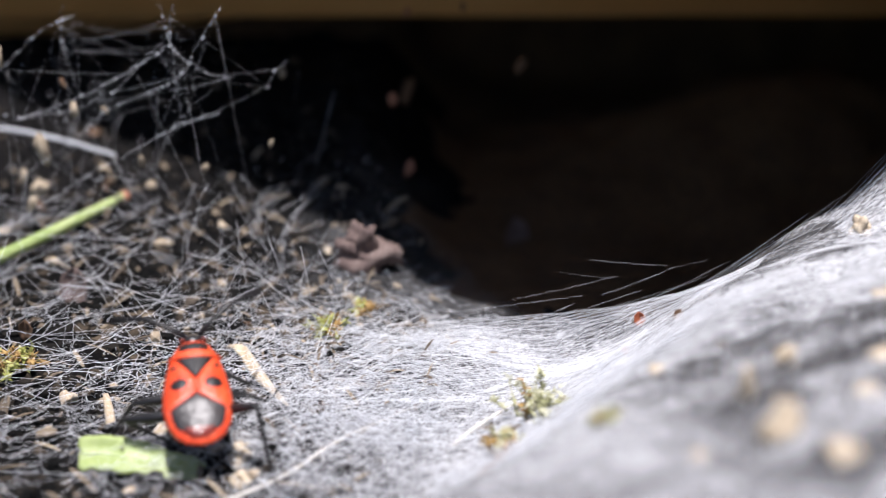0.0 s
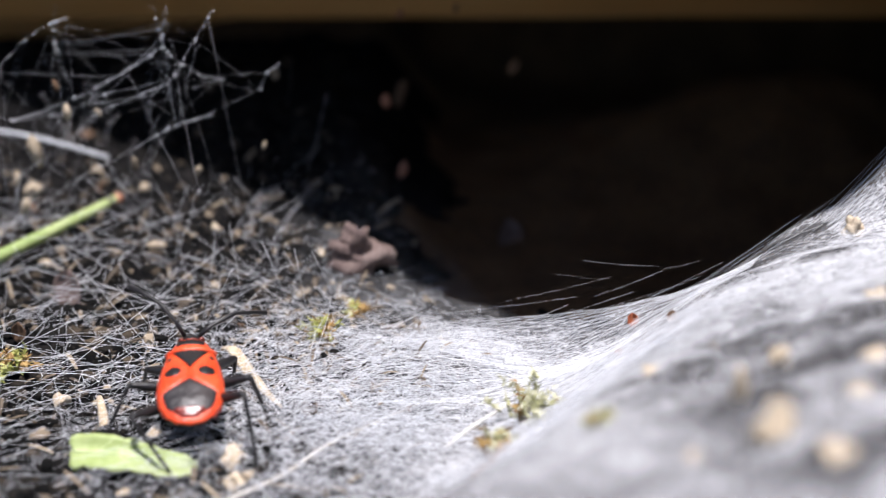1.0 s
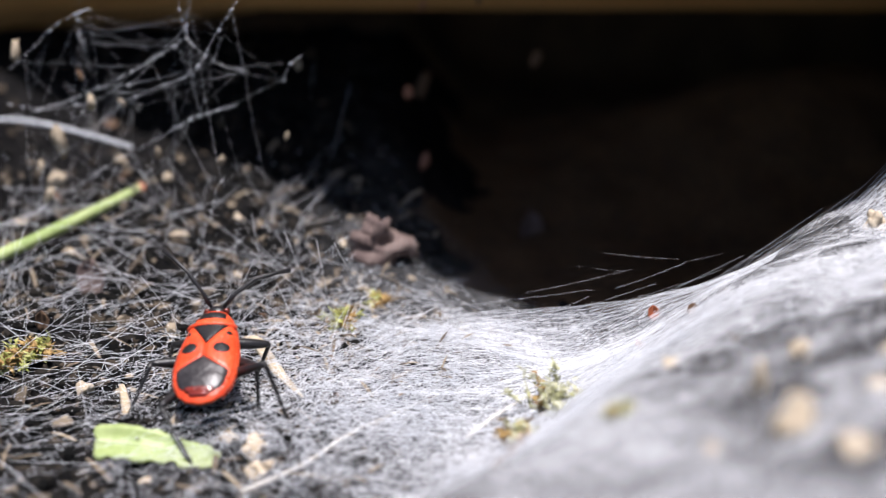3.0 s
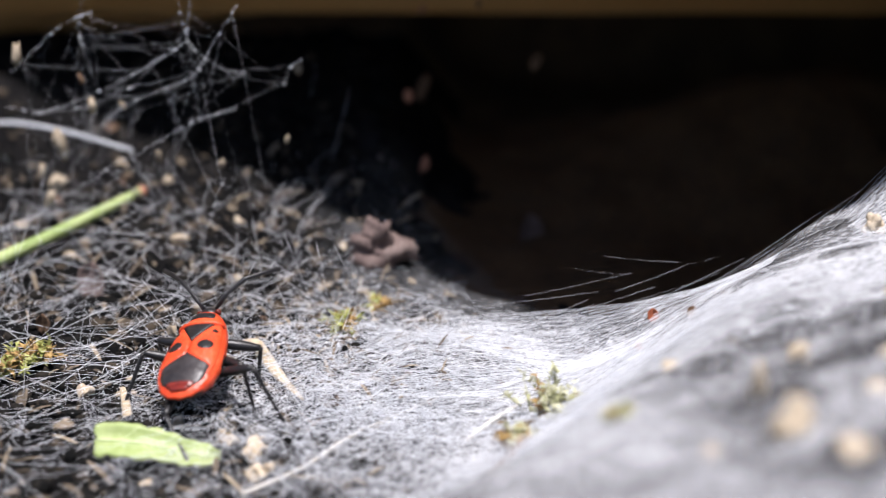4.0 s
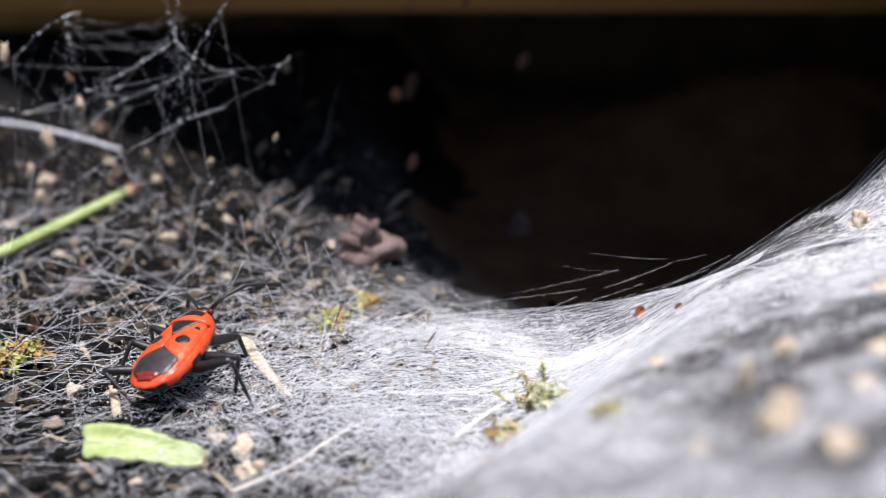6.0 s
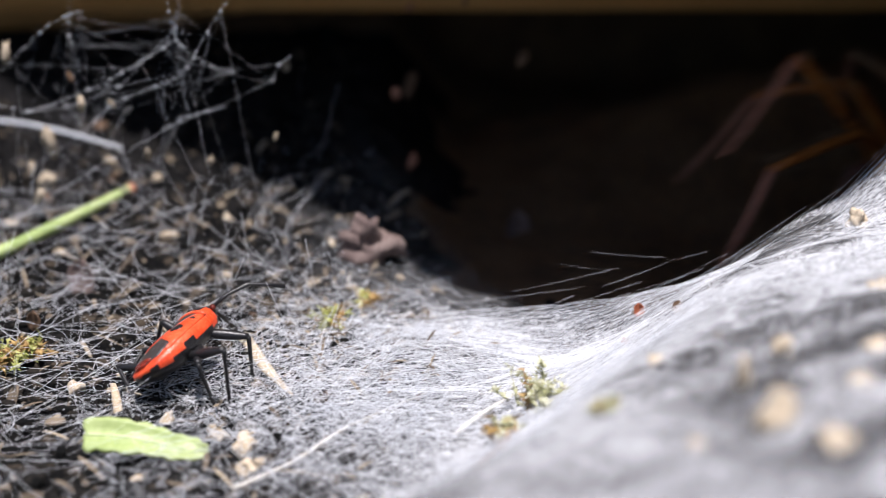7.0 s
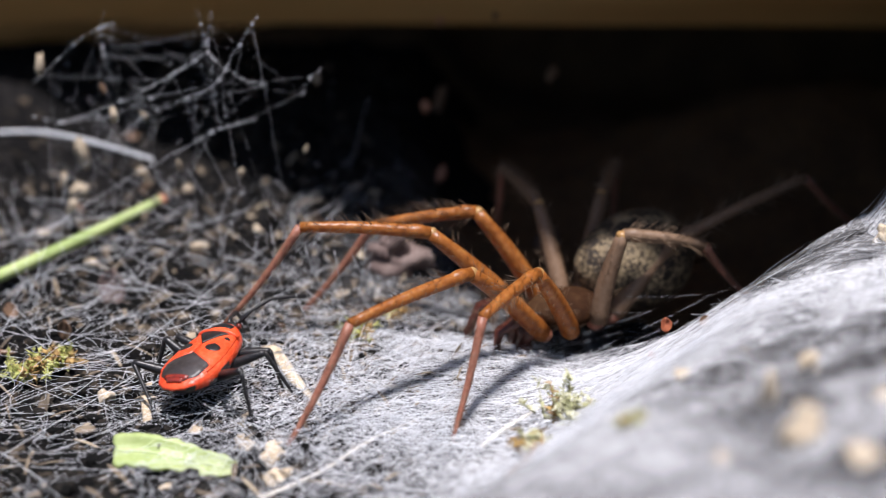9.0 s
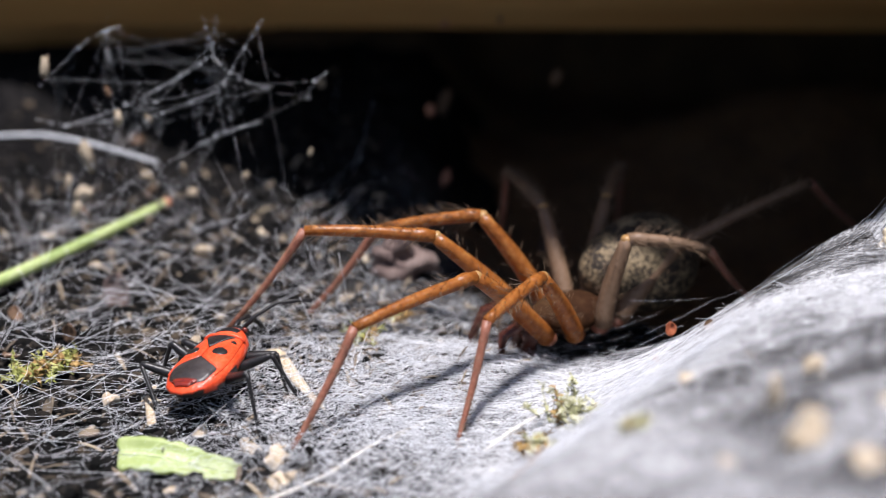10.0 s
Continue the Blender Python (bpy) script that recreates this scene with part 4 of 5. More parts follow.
def segment(length, r0, r1, bulge=0.0, hairs=0, seed=0, sides=8, hair_len=0.5, curve=0.0, hair_r=0.018):
    """A limb segment along +y, with bristles."""
    n = 10
    pts = [(0, length * i / n, curve * math.sin(math.pi * i / n)) for i in range(n + 1)]
    rad = [(r0 + (r1 - r0) * i / n) * (1 + bulge * math.sin(math.pi * i / n)) for i in range(n + 1)]
    shape = tube(pts, rad, sides)
    rng = random.Random(seed)
    spikes = []
    for _ in range(hairs):
        t, w = rng.uniform(0.03, 0.97), rng.uniform(0, math.tau)
        r = (r0 + (r1 - r0) * t) * (1 + bulge * math.sin(math.pi * t))
        d = np.array((math.cos(w), 0, math.sin(w)))
        p = np.array((0, length * t, curve * math.sin(math.pi * t))) + d * r * 0.9
        ln = hair_len * rng.uniform(0.5, 1.2)
        spikes.append(tube([p, p + d * ln * 0.8 + np.array((0, ln * 0.75, 0))], [hair_r, hair_r * 0.3], 3))
    return shape, (join(*spikes) if spikes else None)


def build_bug():
    bug = holder("firebug", "orange-red firebug with black spots and legs standing on the web", "insect")
    # trunk: red above the waistline, black beneath
    nu = 24
    verts, faces = [], []
    for y, w, t, b in zip(BODY_Y, BODY_W, BODY_T, BODY_B):
        for i in range(nu):
            a = math.tau * i / nu
            x = w * math.copysign(abs(math.cos(a)) ** 0.85, math.cos(a))
            z = (t if math.sin(a) > 0 else b) * math.copysign(abs(math.sin(a)) ** 0.9, math.sin(a))
            verts.append((x, y, z))
    nr = len(BODY_Y)
    for j in range(nr - 1):
        for i in range(nu):
            q = (i + 1) % nu
            faces.append((j * nu + i, j * nu + q, (j + 1) * nu + q, (j + 1) * nu + i)[::-1])
    faces.append(tuple(range(nu)))
    faces.append(tuple((nr - 1) * nu + i for i in range(nu - 1, -1, -1)))
    trunk = part("abdomen", (verts, faces), (RED, BLACK), bug, "red-edged abdomen with a black belly")
    for p in trunk.data.polygons:
        c = p.center / MM
        if c.z < -0.5 or (c.y < -4.3 and c.z < -0.05) or (c.z < -0.2 and int((c.y + 10) * 1.3) % 3 == 0):
            p.material_index = 1
    full = lambda y: body_w(y) * 0.97
    collar = part("pronotum", plate(2.92, 4.5, lambda y: -full(y), full, 0.10, 12, 14), RED, bug, "orange-red pronotum")
    part("pronotum_mark", plate(3.5, 4.22, lambda y: -full(y) * (0.62 + 0.12 * (y - 3.4)), lambda y: full(y) * (0.62 + 0.12 * (y - 3.4)), 0.17, 8, 10, 0.06),
         BLACK, collar, "black band")
    part("scutellum", plate(0.62, 2.9, lambda y: -1.38 * (y - 0.58) / 2.32, lambda y: 1.38 * (y - 0.58) / 2.32, 0.13, 12, 8), BLACK, bug,
         "black triangular scutellum")

    def inner(y):
        if y > 0.62:
            return 1.38 * (y - 0.58) / 2.32 + 0.05
        if y > -0.8:
            return 0.045
        return 0.045 + 0.75 * sm(-0.8, -1.5, y) + 1.15 * sm(-1.4, -2.2, y)
    for s in (1, -1):
        lo, hi = ((inner, lambda y: full(y) * 0.95) if s > 0 else (lambda y: -full(y) * 0.95, lambda y: -inner(y)))
        wing = part("forewing", plate(-2.9, 2.88, lo, hi, 0.10, 24, 8), RED, bug, "orange-red forewing with two black spots")
        part("large_spot", spot(s * 1.2, 0.05, 0.58, 0.155, 0.95), BLACK, wing)
        part("small_spot", spot(s * 1.5, 1.85, 0.2, 0.155), BLACK, wing)
    half = lambda y: min(full(y) * 0.84, 0.03 + 0.75 * sm(-0.8, -1.5, y) + 1.35 * sm(-1.4, -2.1, y)) * (1 - 0.35 * sm(-3.6, -4.35, y))
    part("membrane", plate(-4.35, -0.8, lambda y: -half(y), half, 0.06, 22, 12), MEMBRANE, bug, "glossy dark grey wing membrane")
    # ridged last segments that show behind the wings
    for y0, w0 in ((-4.0, 0.62), (-4.35, 0.5)):
        part("tail_ridge", plate(y0 - 0.22, y0 + 0.1, lambda y: -full(y) * w0, lambda y: full(y) * w0, 0.16, 4, 8, 0.1), TAIL, bug, "shiny dark red tail segment")
    rim = [(full(2.95) * k, 2.95 - 0.18 * (1 - k * k), body_top(full(2.95) * k * 0.97, 2.95) + 0.12) for k in np.linspace(-1, 1, 15)]
    part("rim", tube(rim, 0.19, 8), RED, collar, "raised orange-red rear rim")
    part("head", ellipsoid((0, 5.05, 0.35), (0.72, 0.7, 0.55), 16, 10), BLACK, bug, "small black head")
    for s in (1, -1):
        part("eye", ellipsoid((s * 0.74, 5.1, 0.5), (0.26, 0.28, 0.28), 10, 8), DARK_RED, bug)
    # the trunk is a little stockier than its plan
    for ob in [bug] + list(bug.children_recursive):
        if ob.type == "MESH":
            ob.data.transform(Matrix.Diagonal((0.98, 0.87, 1, 1)))
    feelers = []
    for s in (1, -1):
        pts = [(0, 0, 0), (0, 1.0, 0.5), (0, 1.3, 0.6), (0, 2.9, 0.9), (0, 3.1, 0.9), (0, 4.3, 0.5), (0, 4.4, 0.5), (0, 5.6, 0.0)]
        rad = [0.14, 0.19, 0.12, 0.19, 0.12, 0.17, 0.13, 0.2]
        feelers.append(part("antenna", tube(pts, rad, 8), BLACK, bug, "thin jointed black antenna"))
    legs = []
    spec = (("front", 2.6, (0.95, 2.7, -0.75), 3.0, 4.8), ("middle", 0.9, (1.15, 0.9, -0.95), 3.3, 5.4), ("hind", -1.2, (1.15, -1.0, -0.95), 4.1, 6.4))
    for s in (1, -1):
        for k, (nm, _, c, l1, l2) in enumerate(spec):
            th, _h = segment(l1, 0.31, 0.23, 0.45)
            femur = part("femur", th, BLACK, bug, "black %s thigh" % nm)
            sh, hr = segment(l2 * 0.76, 0.18, 0.125, 0.0, 16, k, 6, 0.3, hair_r=0.02)
            foot = tube([(0, l2 * 0.75, 0), (0, l2 * 0.80, 0.02), (0, l2 * 0.84, 0.12 * l2), (0, l2 * 0.84, 0.26 * l2)], [0.1, 0.1, 0.09, 0.05], 6)
            tibia = part("tibia", join(sh, foot, hr), BLACK, bug, "black %s shin and foot" % nm)
            legs.append((np.array((c[0] * s, c[1] * 0.87, c[2])), l1, l2 * 0.83, femur, tibia))
    return bug, feelers, legs


bug, feelers, bug_legs = build_bug()


# ---- the spider ----
# joints of each leg as it stands still at the end: hip, knee, ankle, toe
STAND = {
    "R1": ((5.2, 10.7, 0.5), (-3.4, 9.3, 9.4), (-13.4, 7.8, 10.5), (-19.6, 6.6, 2.5)),
    "R2": ((5.9, 12.4, 1.4), (0.2, 12.4, 9.9), (-8.2, 13.0, 8.3), (-14.5, 13.2, -0.1)),
    "R3": ((7.3, 13.2, 1.6), (5.3, 17.3, 8.6), (2.4, 24.7, 8.7), (1.9, 26.3, 1.6)),
    "R4": ((8.7, 13.5, 1.6), (10.7, 19.9, 8.4), (12.5, 28.0, 8.0), (13.0, 33.0, -1.0)),
    "L1": ((5.5, 8.5, 1.1), (-0.2, 2.7, 9.1), (-8.7, -4.2, 8.4), (-13.2, -8.3, 0.4)),
    "L2": ((7.8, 8.7, 1.2), (4.8, 3.6, 8.7), (0.7, -2.8, 8.3), (-1.4, -6.6, 0.3)),
    "L3": ((10.0, 9.7, 1.6), (11.7, 10.1, 9.0), (18.3, 11.2, 7.7), (22.3, 12.0, 2.7)),
    "L4": ((11.4, 10.8, 1.7), (16.3, 13.4, 7.1), (27.3, 18.8, 10.4), (34.1, 22.0, 3.6)),
}
SPIDER_AT, SPIDER_YAW = (7.44, 11.0, 1.96), 118.0


def build_spider():
    spider = holder("house_spider", "large brown house spider with amber legs stretched over its web", "spider")

    def carapace(p):
        w = 1.0 - 0.42 * sm(0.15, 0.9, p[1])
        return np.array((p[0] * w, p[1], p[2] * (1.0 if p[2] > 0 else 0.8) + 0.12 * sm(0.2, 0.8, p[1])))
    part("carapace", ellipsoid((0, 0.3, 0.1), (2.5, 3.7, 1.6), 22, 14, carapace), CARAPACE, spider, "brown downy carapace")
    for s in (1, -1):
        for x, y, r in ((0.35, 3.42, 0.16), (0.85, 3.2, 0.14), (0.4, 3.1, 0.13), (0.95, 2.9, 0.12)):
            part("eye", ellipsoid((s * x, y, 0.75), (r, r, r), 8, 6), BLACK, spider)
        part("chelicera", tube([(s * 0.6, 3.1, 0.1), (s * 0.75, 4.1, -0.6), (s * 0.7, 4.2, -2.0), (s * 0.35, 3.8, -2.9)], [0.8, 0.95, 0.75, 0.15], 12), FANG, spider,
             "dark red-brown chelicera")
        palp = ([(0.8, 2.6, 0.0), (1.1, 5.2, 1.9), (1.9, 6.8, 1.0), (2.2, 7.7, -1.2), (1.95, 7.9, -3.8)] if s > 0 else
                [(-0.9, 2.7, 0.1), (-1.23, 5.15, 0.7), (-1.1, 6.7, 0.1), (-1.2, 7.0, -2.2), (-2.0, 6.0, -4.2)])
        shape = tube(palp, [0.42, 0.48, 0.44, 0.38, 0.2], 10)
        rng = random.Random(3)
        spikes = []
        for _ in range(90):
            k = rng.randrange(1, 4)
            t = rng.random()
            p = np.array(palp[k]) * (1 - t) + np.array(palp[k + 1]) * t
            d = np.array((rng.gauss(0, 1), rng.gauss(0.3, 1), rng.gauss(0, 1)))
            d /= np.linalg.norm(d)
            spikes.append(tube([p + d * 0.25, p + d * 1.0], [0.022, 0.006], 3))
        pp = part("pedipalp", shape, FANG, spider, "bristly red-brown pedipalp")
        part("bristle_coat", join(*spikes), HAIR, pp)
    part("pedicel", tube([(0, -2.4, 0.2), (0.7, -3.6, 0.9)], [0.7, 0.7], 8), CARAPACE, spider)

    def egg(p):
        k = 1 + 0.14 * p[1] * -1
        return np.array((p[0] * k, p[1], p[2] * k))
    belly = part("abdomen", ellipsoid((1.1, -7.0, 2.5), (3.9, 5.3, 4.1), 32, 24, egg), ABDOMEN, spider, "grey-brown abdomen mottled with pale chevrons")
    rng = random.Random(9)
    fuzz = []
    for _ in range(700):
        d = np.array((rng.gauss(0, 1), rng.gauss(0, 1), rng.gauss(0.3, 1)))
        d /= np.linalg.norm(d)
        p = np.array((1.1, -7.0, 2.5)) + egg(d) * np.array((3.9, 5.3, 4.1)) * 0.99
        fuzz.append(tube([p, p + d * 0.35 + np.array((0, -0.25, 0))], [0.014, 0.004], 3))
    part("down", join(*fuzz), HAIR, belly, "short brown down")
    for s in (1, -1):
        part("spinneret", tube([(1.1 + s * 0.5, -11.8, 1.6), (1.1 + s * 0.6, -13.0, 1.4), (1.1 + s * 0.7, -13.8, 1.5)], [0.35, 0.28, 0.1], 8), CARAPACE, spider)
    legs = {}
    for i, (nm, js) in enumerate(STAND.items()):
        j = [np.array(p) for p in js]
        l1, l2, l3 = (float(np.linalg.norm(j[k + 1] - j[k])) for k in range(3))
        word = {"1": "front", "2": "second", "3": "third", "4": "hind"}[nm[1]]
        hip = pose(*SPIDER_AT, 0, 0, SPIDER_YAW).inverted() @ Vector(js[0])
        part("coxa", ellipsoid((hip.x * 0.86, hip.y * 0.95, hip.z - 0.1), (0.95, 0.75, 0.7), 12, 8), AMBER_RED, spider, "red-brown %s hip joint" % word)
        f, fh = segment(l1, 0.78, 0.52, 0.12, 90, i, 10, 0.9, 0.25, hair_r=0.026)
        # rear legs take the copy with shade in its colour
        skin, tint = (AMBER, "amber-brown") if nm[1] in "12" else (SHADED_LEG, "shade-greyed amber")
        femur = part("femur", f, skin, spider, "%s %s thigh" % (tint, word))
        part("bristle_coat", fh, HAIR, femur)
        part("knee", ellipsoid((0, l1 - 0.05, 0.05), (0.5, 0.4, 0.53), 10, 8), JOINT, femur, "pale amber knee joint")
        t, th = segment(l2, 0.52, 0.40, 0.05, 150, i + 20, 10, 1.15, 0.2, hair_r=0.026)
        t = join(t, ellipsoid((0, 1.1, 0.12), (0.58, 1.2, 0.58), 12, 8))
        tibia = part("tibia", t, skin, spider, "%s %s shin" % (tint, word))
        part("bristle_coat", th, HAIR, tibia)
        m, mh = segment(l3, 0.38, 0.18, 0.0, 160, i + 40, 8, 0.55, -0.25, hair_r=0.02)
        meta = part("metatarsus", m, AMBER_RED, spider, "slim red-brown %s foot" % word)
        part("bristle_coat", mh, HAIR, meta)
        legs[nm] = (l1, l2, l3, femur, tibia, meta)
    return spider, legs


spider, spider_legs = build_spider()


# ---- what moves ----
def along(a, b, hint=(0, 0, 1)):
    """The pose that lays +y from a to b; lengths in mm."""
    y = Vector(b) - Vector(a)
    y.normalize()
    x = y.cross(Vector(hint))
    if x.length < 1e-4:
        x = y.cross(Vector((1, 0, 0)))
    x.normalize()
    z = x.cross(y)
    m = Matrix((x, y, z)).transposed().to_4x4()
    m.translation = Vector(a) * MM
    return m


def track(rows, t):
    """Numbers between rows of (time, ...), eased from row to row."""
    if t <= rows[0][0]:
        return np.array(rows[0][1:], float)
    for a, b in zip(rows, rows[1:]):
        if t <= b[0]:
            k = (t - a[0]) / (b[0] - a[0])
            return np.array(a[1:], float) * (1 - k) + np.array(b[1:], float) * k
    return np.array(rows[-1][1:], float)


def stepped(rows, t, lift=0.8, swing=0.22):
    """A foot that stands still and swings to its next place just before each row's time."""
    p = np.array(rows[0][1:], float)
    for a, b in zip(rows, rows[1:]):
        if t >= b[0]:
            p = np.array(b[1:], float)
        elif t > b[0] - swing and t > a[0]:
            k = sm(0, 1, (t - (b[0] - swing)) / swing)
            p = np.array(a[1:], float) * (1 - k) + np.array(b[1:], float) * k
            return p, lift * math.sin(math.pi * k)
        else:
            break
    return p, 0.0


def knee_of(a, c, l1, l2, up):
    """Where a two-piece limb from a to c bends; also the end it reaches."""
    d = c - a
    n = np.linalg.norm(d)
    reach = min(n, (l1 + l2) * 0.995)
    d = d / (n + 1e-9)
    c = a + d * reach
    k = (l1 * l1 - l2 * l2 + reach * reach) / (2 * reach)
    h = math.sqrt(max(0.0, l1 * l1 - k * k))
    u = up - d * (up @ d)
    u /= np.linalg.norm(u) + 1e-9
    return a + d * k + u * h, c


BUG_ROWS = [
    (0, -16.66, -8.67, 5.16, 19.9, 0, 10.1), (0.1, -17.09, -6.44, 4.52, 12.2, 0, 7.6), (0.2, -17.56, -6.35, 4.27, 9.4, 2, 5.3),
    (0.4, -17.43, -7.63, 4.24, 9, 2, 2.2), (0.6, -16.60, -7.05, 4.41, 11, 2, 4.6), (0.8, -16.91, -6.49, 4.27, 9.4, 2, 6.9),
    (1, -17.15, -5.33, 4.20, 8.5, 0, 6.1), (1.3, -17.22, -5.68, 4.43, 12.2, 0, 4.3), (1.6, -17.37, -5.67, 4.82, 17.9, 0, 6.5),
    (1.9, -17.64, -4.70, 4.40, 13.9, 2, 4.3), (2.2, -17.21, -5.00, 4.29, 13, 3, 3.3), (2.5, -17.50, -5.52, 4.37, 14.3, 4, 1.8),
    (2.7, -17.47, -4.37, 4.47, 15.5, 5, -1.4), (3.8, -18.68, -3.27, 4.39, 12.4, 10, -3.9), (4, -18.74, -3.03, 4.39, 11.9, 14, -8.3),
    (4.2, -18.77, -3.65, 4.78, 16, 18, -18.3), (4.5, -18.80, -1.75, 4.23, 8.8, 14, -18.1), (4.8, -18.72, -1.29, 4.07, 5.4, 10, -13.4),
    (5.2, -19.67, -1.81, 4.51, 9.9, 14, -14.6), (5.5, -19.65, -1.77, 4.29, 8.4, 12, -13.7), (5.7, -19.46, -2.20, 4.25, 8.5, 12, -17.7),
    (6.8, -20.10, -1.68, 4.10, 6.7, 37, -27.4), (7, -19.73, -1.05, 3.97, 5.3, 40, -28.5), (7.2, -19.54, -1.25, 4.10, 6.7, 37, -27.8),
    (7.4, -19.72, -1.31, 4.12, 7, 20, -25.3), (7.6, -19.81, -0.73, 4.18, 7.7, 18, -17.7), (7.8, -19.72, -1.11, 4.27, 8.7, 14, -17.4),
    (8, -18.71, 0.77, 3.63, 1.4, 8, -18.4), (8.2, -19.31, -0.24, 3.86, 3.4, 12, -16.8), (8.3, -20.63, -2.85, 4.94, 15, 28, -10.9),
    (8.4, -20.02, -3.98, 5.00, 15.7, 25, -11), (8.6, -20.09, -0.20, 3.99, 4.5, 10, -15.7), (9, -19.89, -1.42, 3.79, 2.2, 12, -21.7),
    (10, -19.69, -1.47, 3.77, 2, 12, -20.4),
]


def bug_pose(row):
    t, x, y, z, pitch, roll, yaw = row
    return Matrix.Translation((x * MM, y * MM, z * MM)) @ Euler((radians(pitch), -radians(roll), radians(yaw)), "YXZ").to_matrix().to_4x4()


# feet: seconds, x, y; right front, middle, hind, then left
BUG_FEET = (
    ((0, -13.4, 1.1), (0.9, -15.2, 1.1), (2.5, -15.2, 0.2), (3.8, -14.8, 0.2), (4.9, -14.8, 3.2), (6.9, -14.4, 0.1), (8.3, -13.6, 2.4), (8.8, -14.2, 0.3)),
    ((0, -12.4, -1.2), (0.4, -11.6, -4.9), (2.4, -14.2, -5.4), (4.2, -14.6, -1.0), (5.0, -15.4, -1.8), (6.8, -16.3, -4.8), (8.4, -14.4, -2.4), (8.7, -13.3, -0.6)),
    ((0, -11.4, -12.0), (0.4, -12.1, -10.7), (2.3, -11.9, -6.3), (4.4, -13.0, -4.3), (5.6, -13.2, -4.4), (6.9, -15.6, -4.0), (7.9, -14.8, -7.0), (8.5, -15.4, -6.8)),
    ((0, -21.5, 2.2), (1.0, -21.8, 1.0), (2.7, -22.0, 2.4), (4.8, -22.4, 3.6), (8.4, -23.2, 3.6)),
    ((0, -23.4, -6.6), (1.2, -23.6, -6.2), (3.8, -24.2, -3.6), (5.0, -24.5, -2.2), (7.2, -24.2, -2.2), (8.6, -24.2, 0.0)),
    ((0, -18.2, -7.0), (0.5, -17.7, -11.0), (2.5, -17.8, -11.5), (4.3, -19.8, -7.7), (5.0, -20.8, -5.3), (6.9, -21.6, -4.8), (8.5, -22.6, -5.0)),
)
# feelers: seconds, pitch, sideways turn; right then left
FEELERS = (
    ((0, 8, -55), (0.2, -12, -62), (0.5, 2, -55), (1.0, 0, -62), (1.6, 48, -35), (2.0, 22, -72), (2.2, 8, -70), (3.8, 12, -55), (4.5, -6, -70), (5.0, 12, -25), (5.7, 2, -45),
     (6.8, -22, -40), (7.2, -20, -42), (7.5, 2, -46), (8.0, 0, -20), (8.6, 5, -45), (10, 6, -52)),
    ((0, -5, 62), (0.5, 5, 58), (0.9, 22, 55), (1.0, 28, 52), (1.6, 58, 38), (1.9, 62, 28), (2.2, 50, 35), (3.8, 25, 50), (4.5, -6, 30), (5.0, 0, 60),
     (6.8, -30, 40), (7.5, -25, 35), (10, -25, 10)),
)
SPIDER_ROWS = [
    (0, 84.0, 52.0, 2.5, 112), (6.6, 80.0, 50.0, 2.5, 112), (6.8, 66.0, 42.0, 3.5, 113), (6.9, 54.0, 35.0, 4.5, 114), (7.0, 43.0, 29.0, 5.0, 115),
    (7.1, 37.6, 21.0, 9.6, 116), (7.6, 36.5, 20.0, 9.9, 116), (8.1, 36.7, 20.2, 9.9, 116), (8.2, 27.0, 20.5, 4.6, 117), (8.3, 12.5, 14.5, 2.8, 118),
    (8.4, 8.0, 11.3, 2.1, 118), (8.5, 7.44, 11.0, 1.96, 118), (10, 7.44, 11.0, 1.96, 118),
]
# toes where they leave the standing pose: seconds, x, y, z
TOES = {
    "R1": ((6.9, 40.0, 26.0, 8.0), (7.0, 22.0, 14.0, 13.0), (7.1, 14.0, 11.0, 5.0), (7.2, 11.3, 10.1, 1.0), (8.1, 11.3, 10.1, 1.0), (8.2, 1.2, 15.1, 5.3)),
    "L1": ((7.1, 24.8, 13.0, 3.2), (8.1, 24.8, 13.0, 3.2), (8.2, 8.0, 10.0, 6.0)),
    "R2": ((7.2, 31.0, 40.0, 0.0), (8.1, 31.0, 40.0, 0.0), (8.2, 12.0, 22.0, 6.0)),
    "L2": ((7.2, 42.0, 22.0, 3.0), (8.2, 42.0, 22.0, 3.0), (8.3, 14.0, 4.0, 8.0)),
}
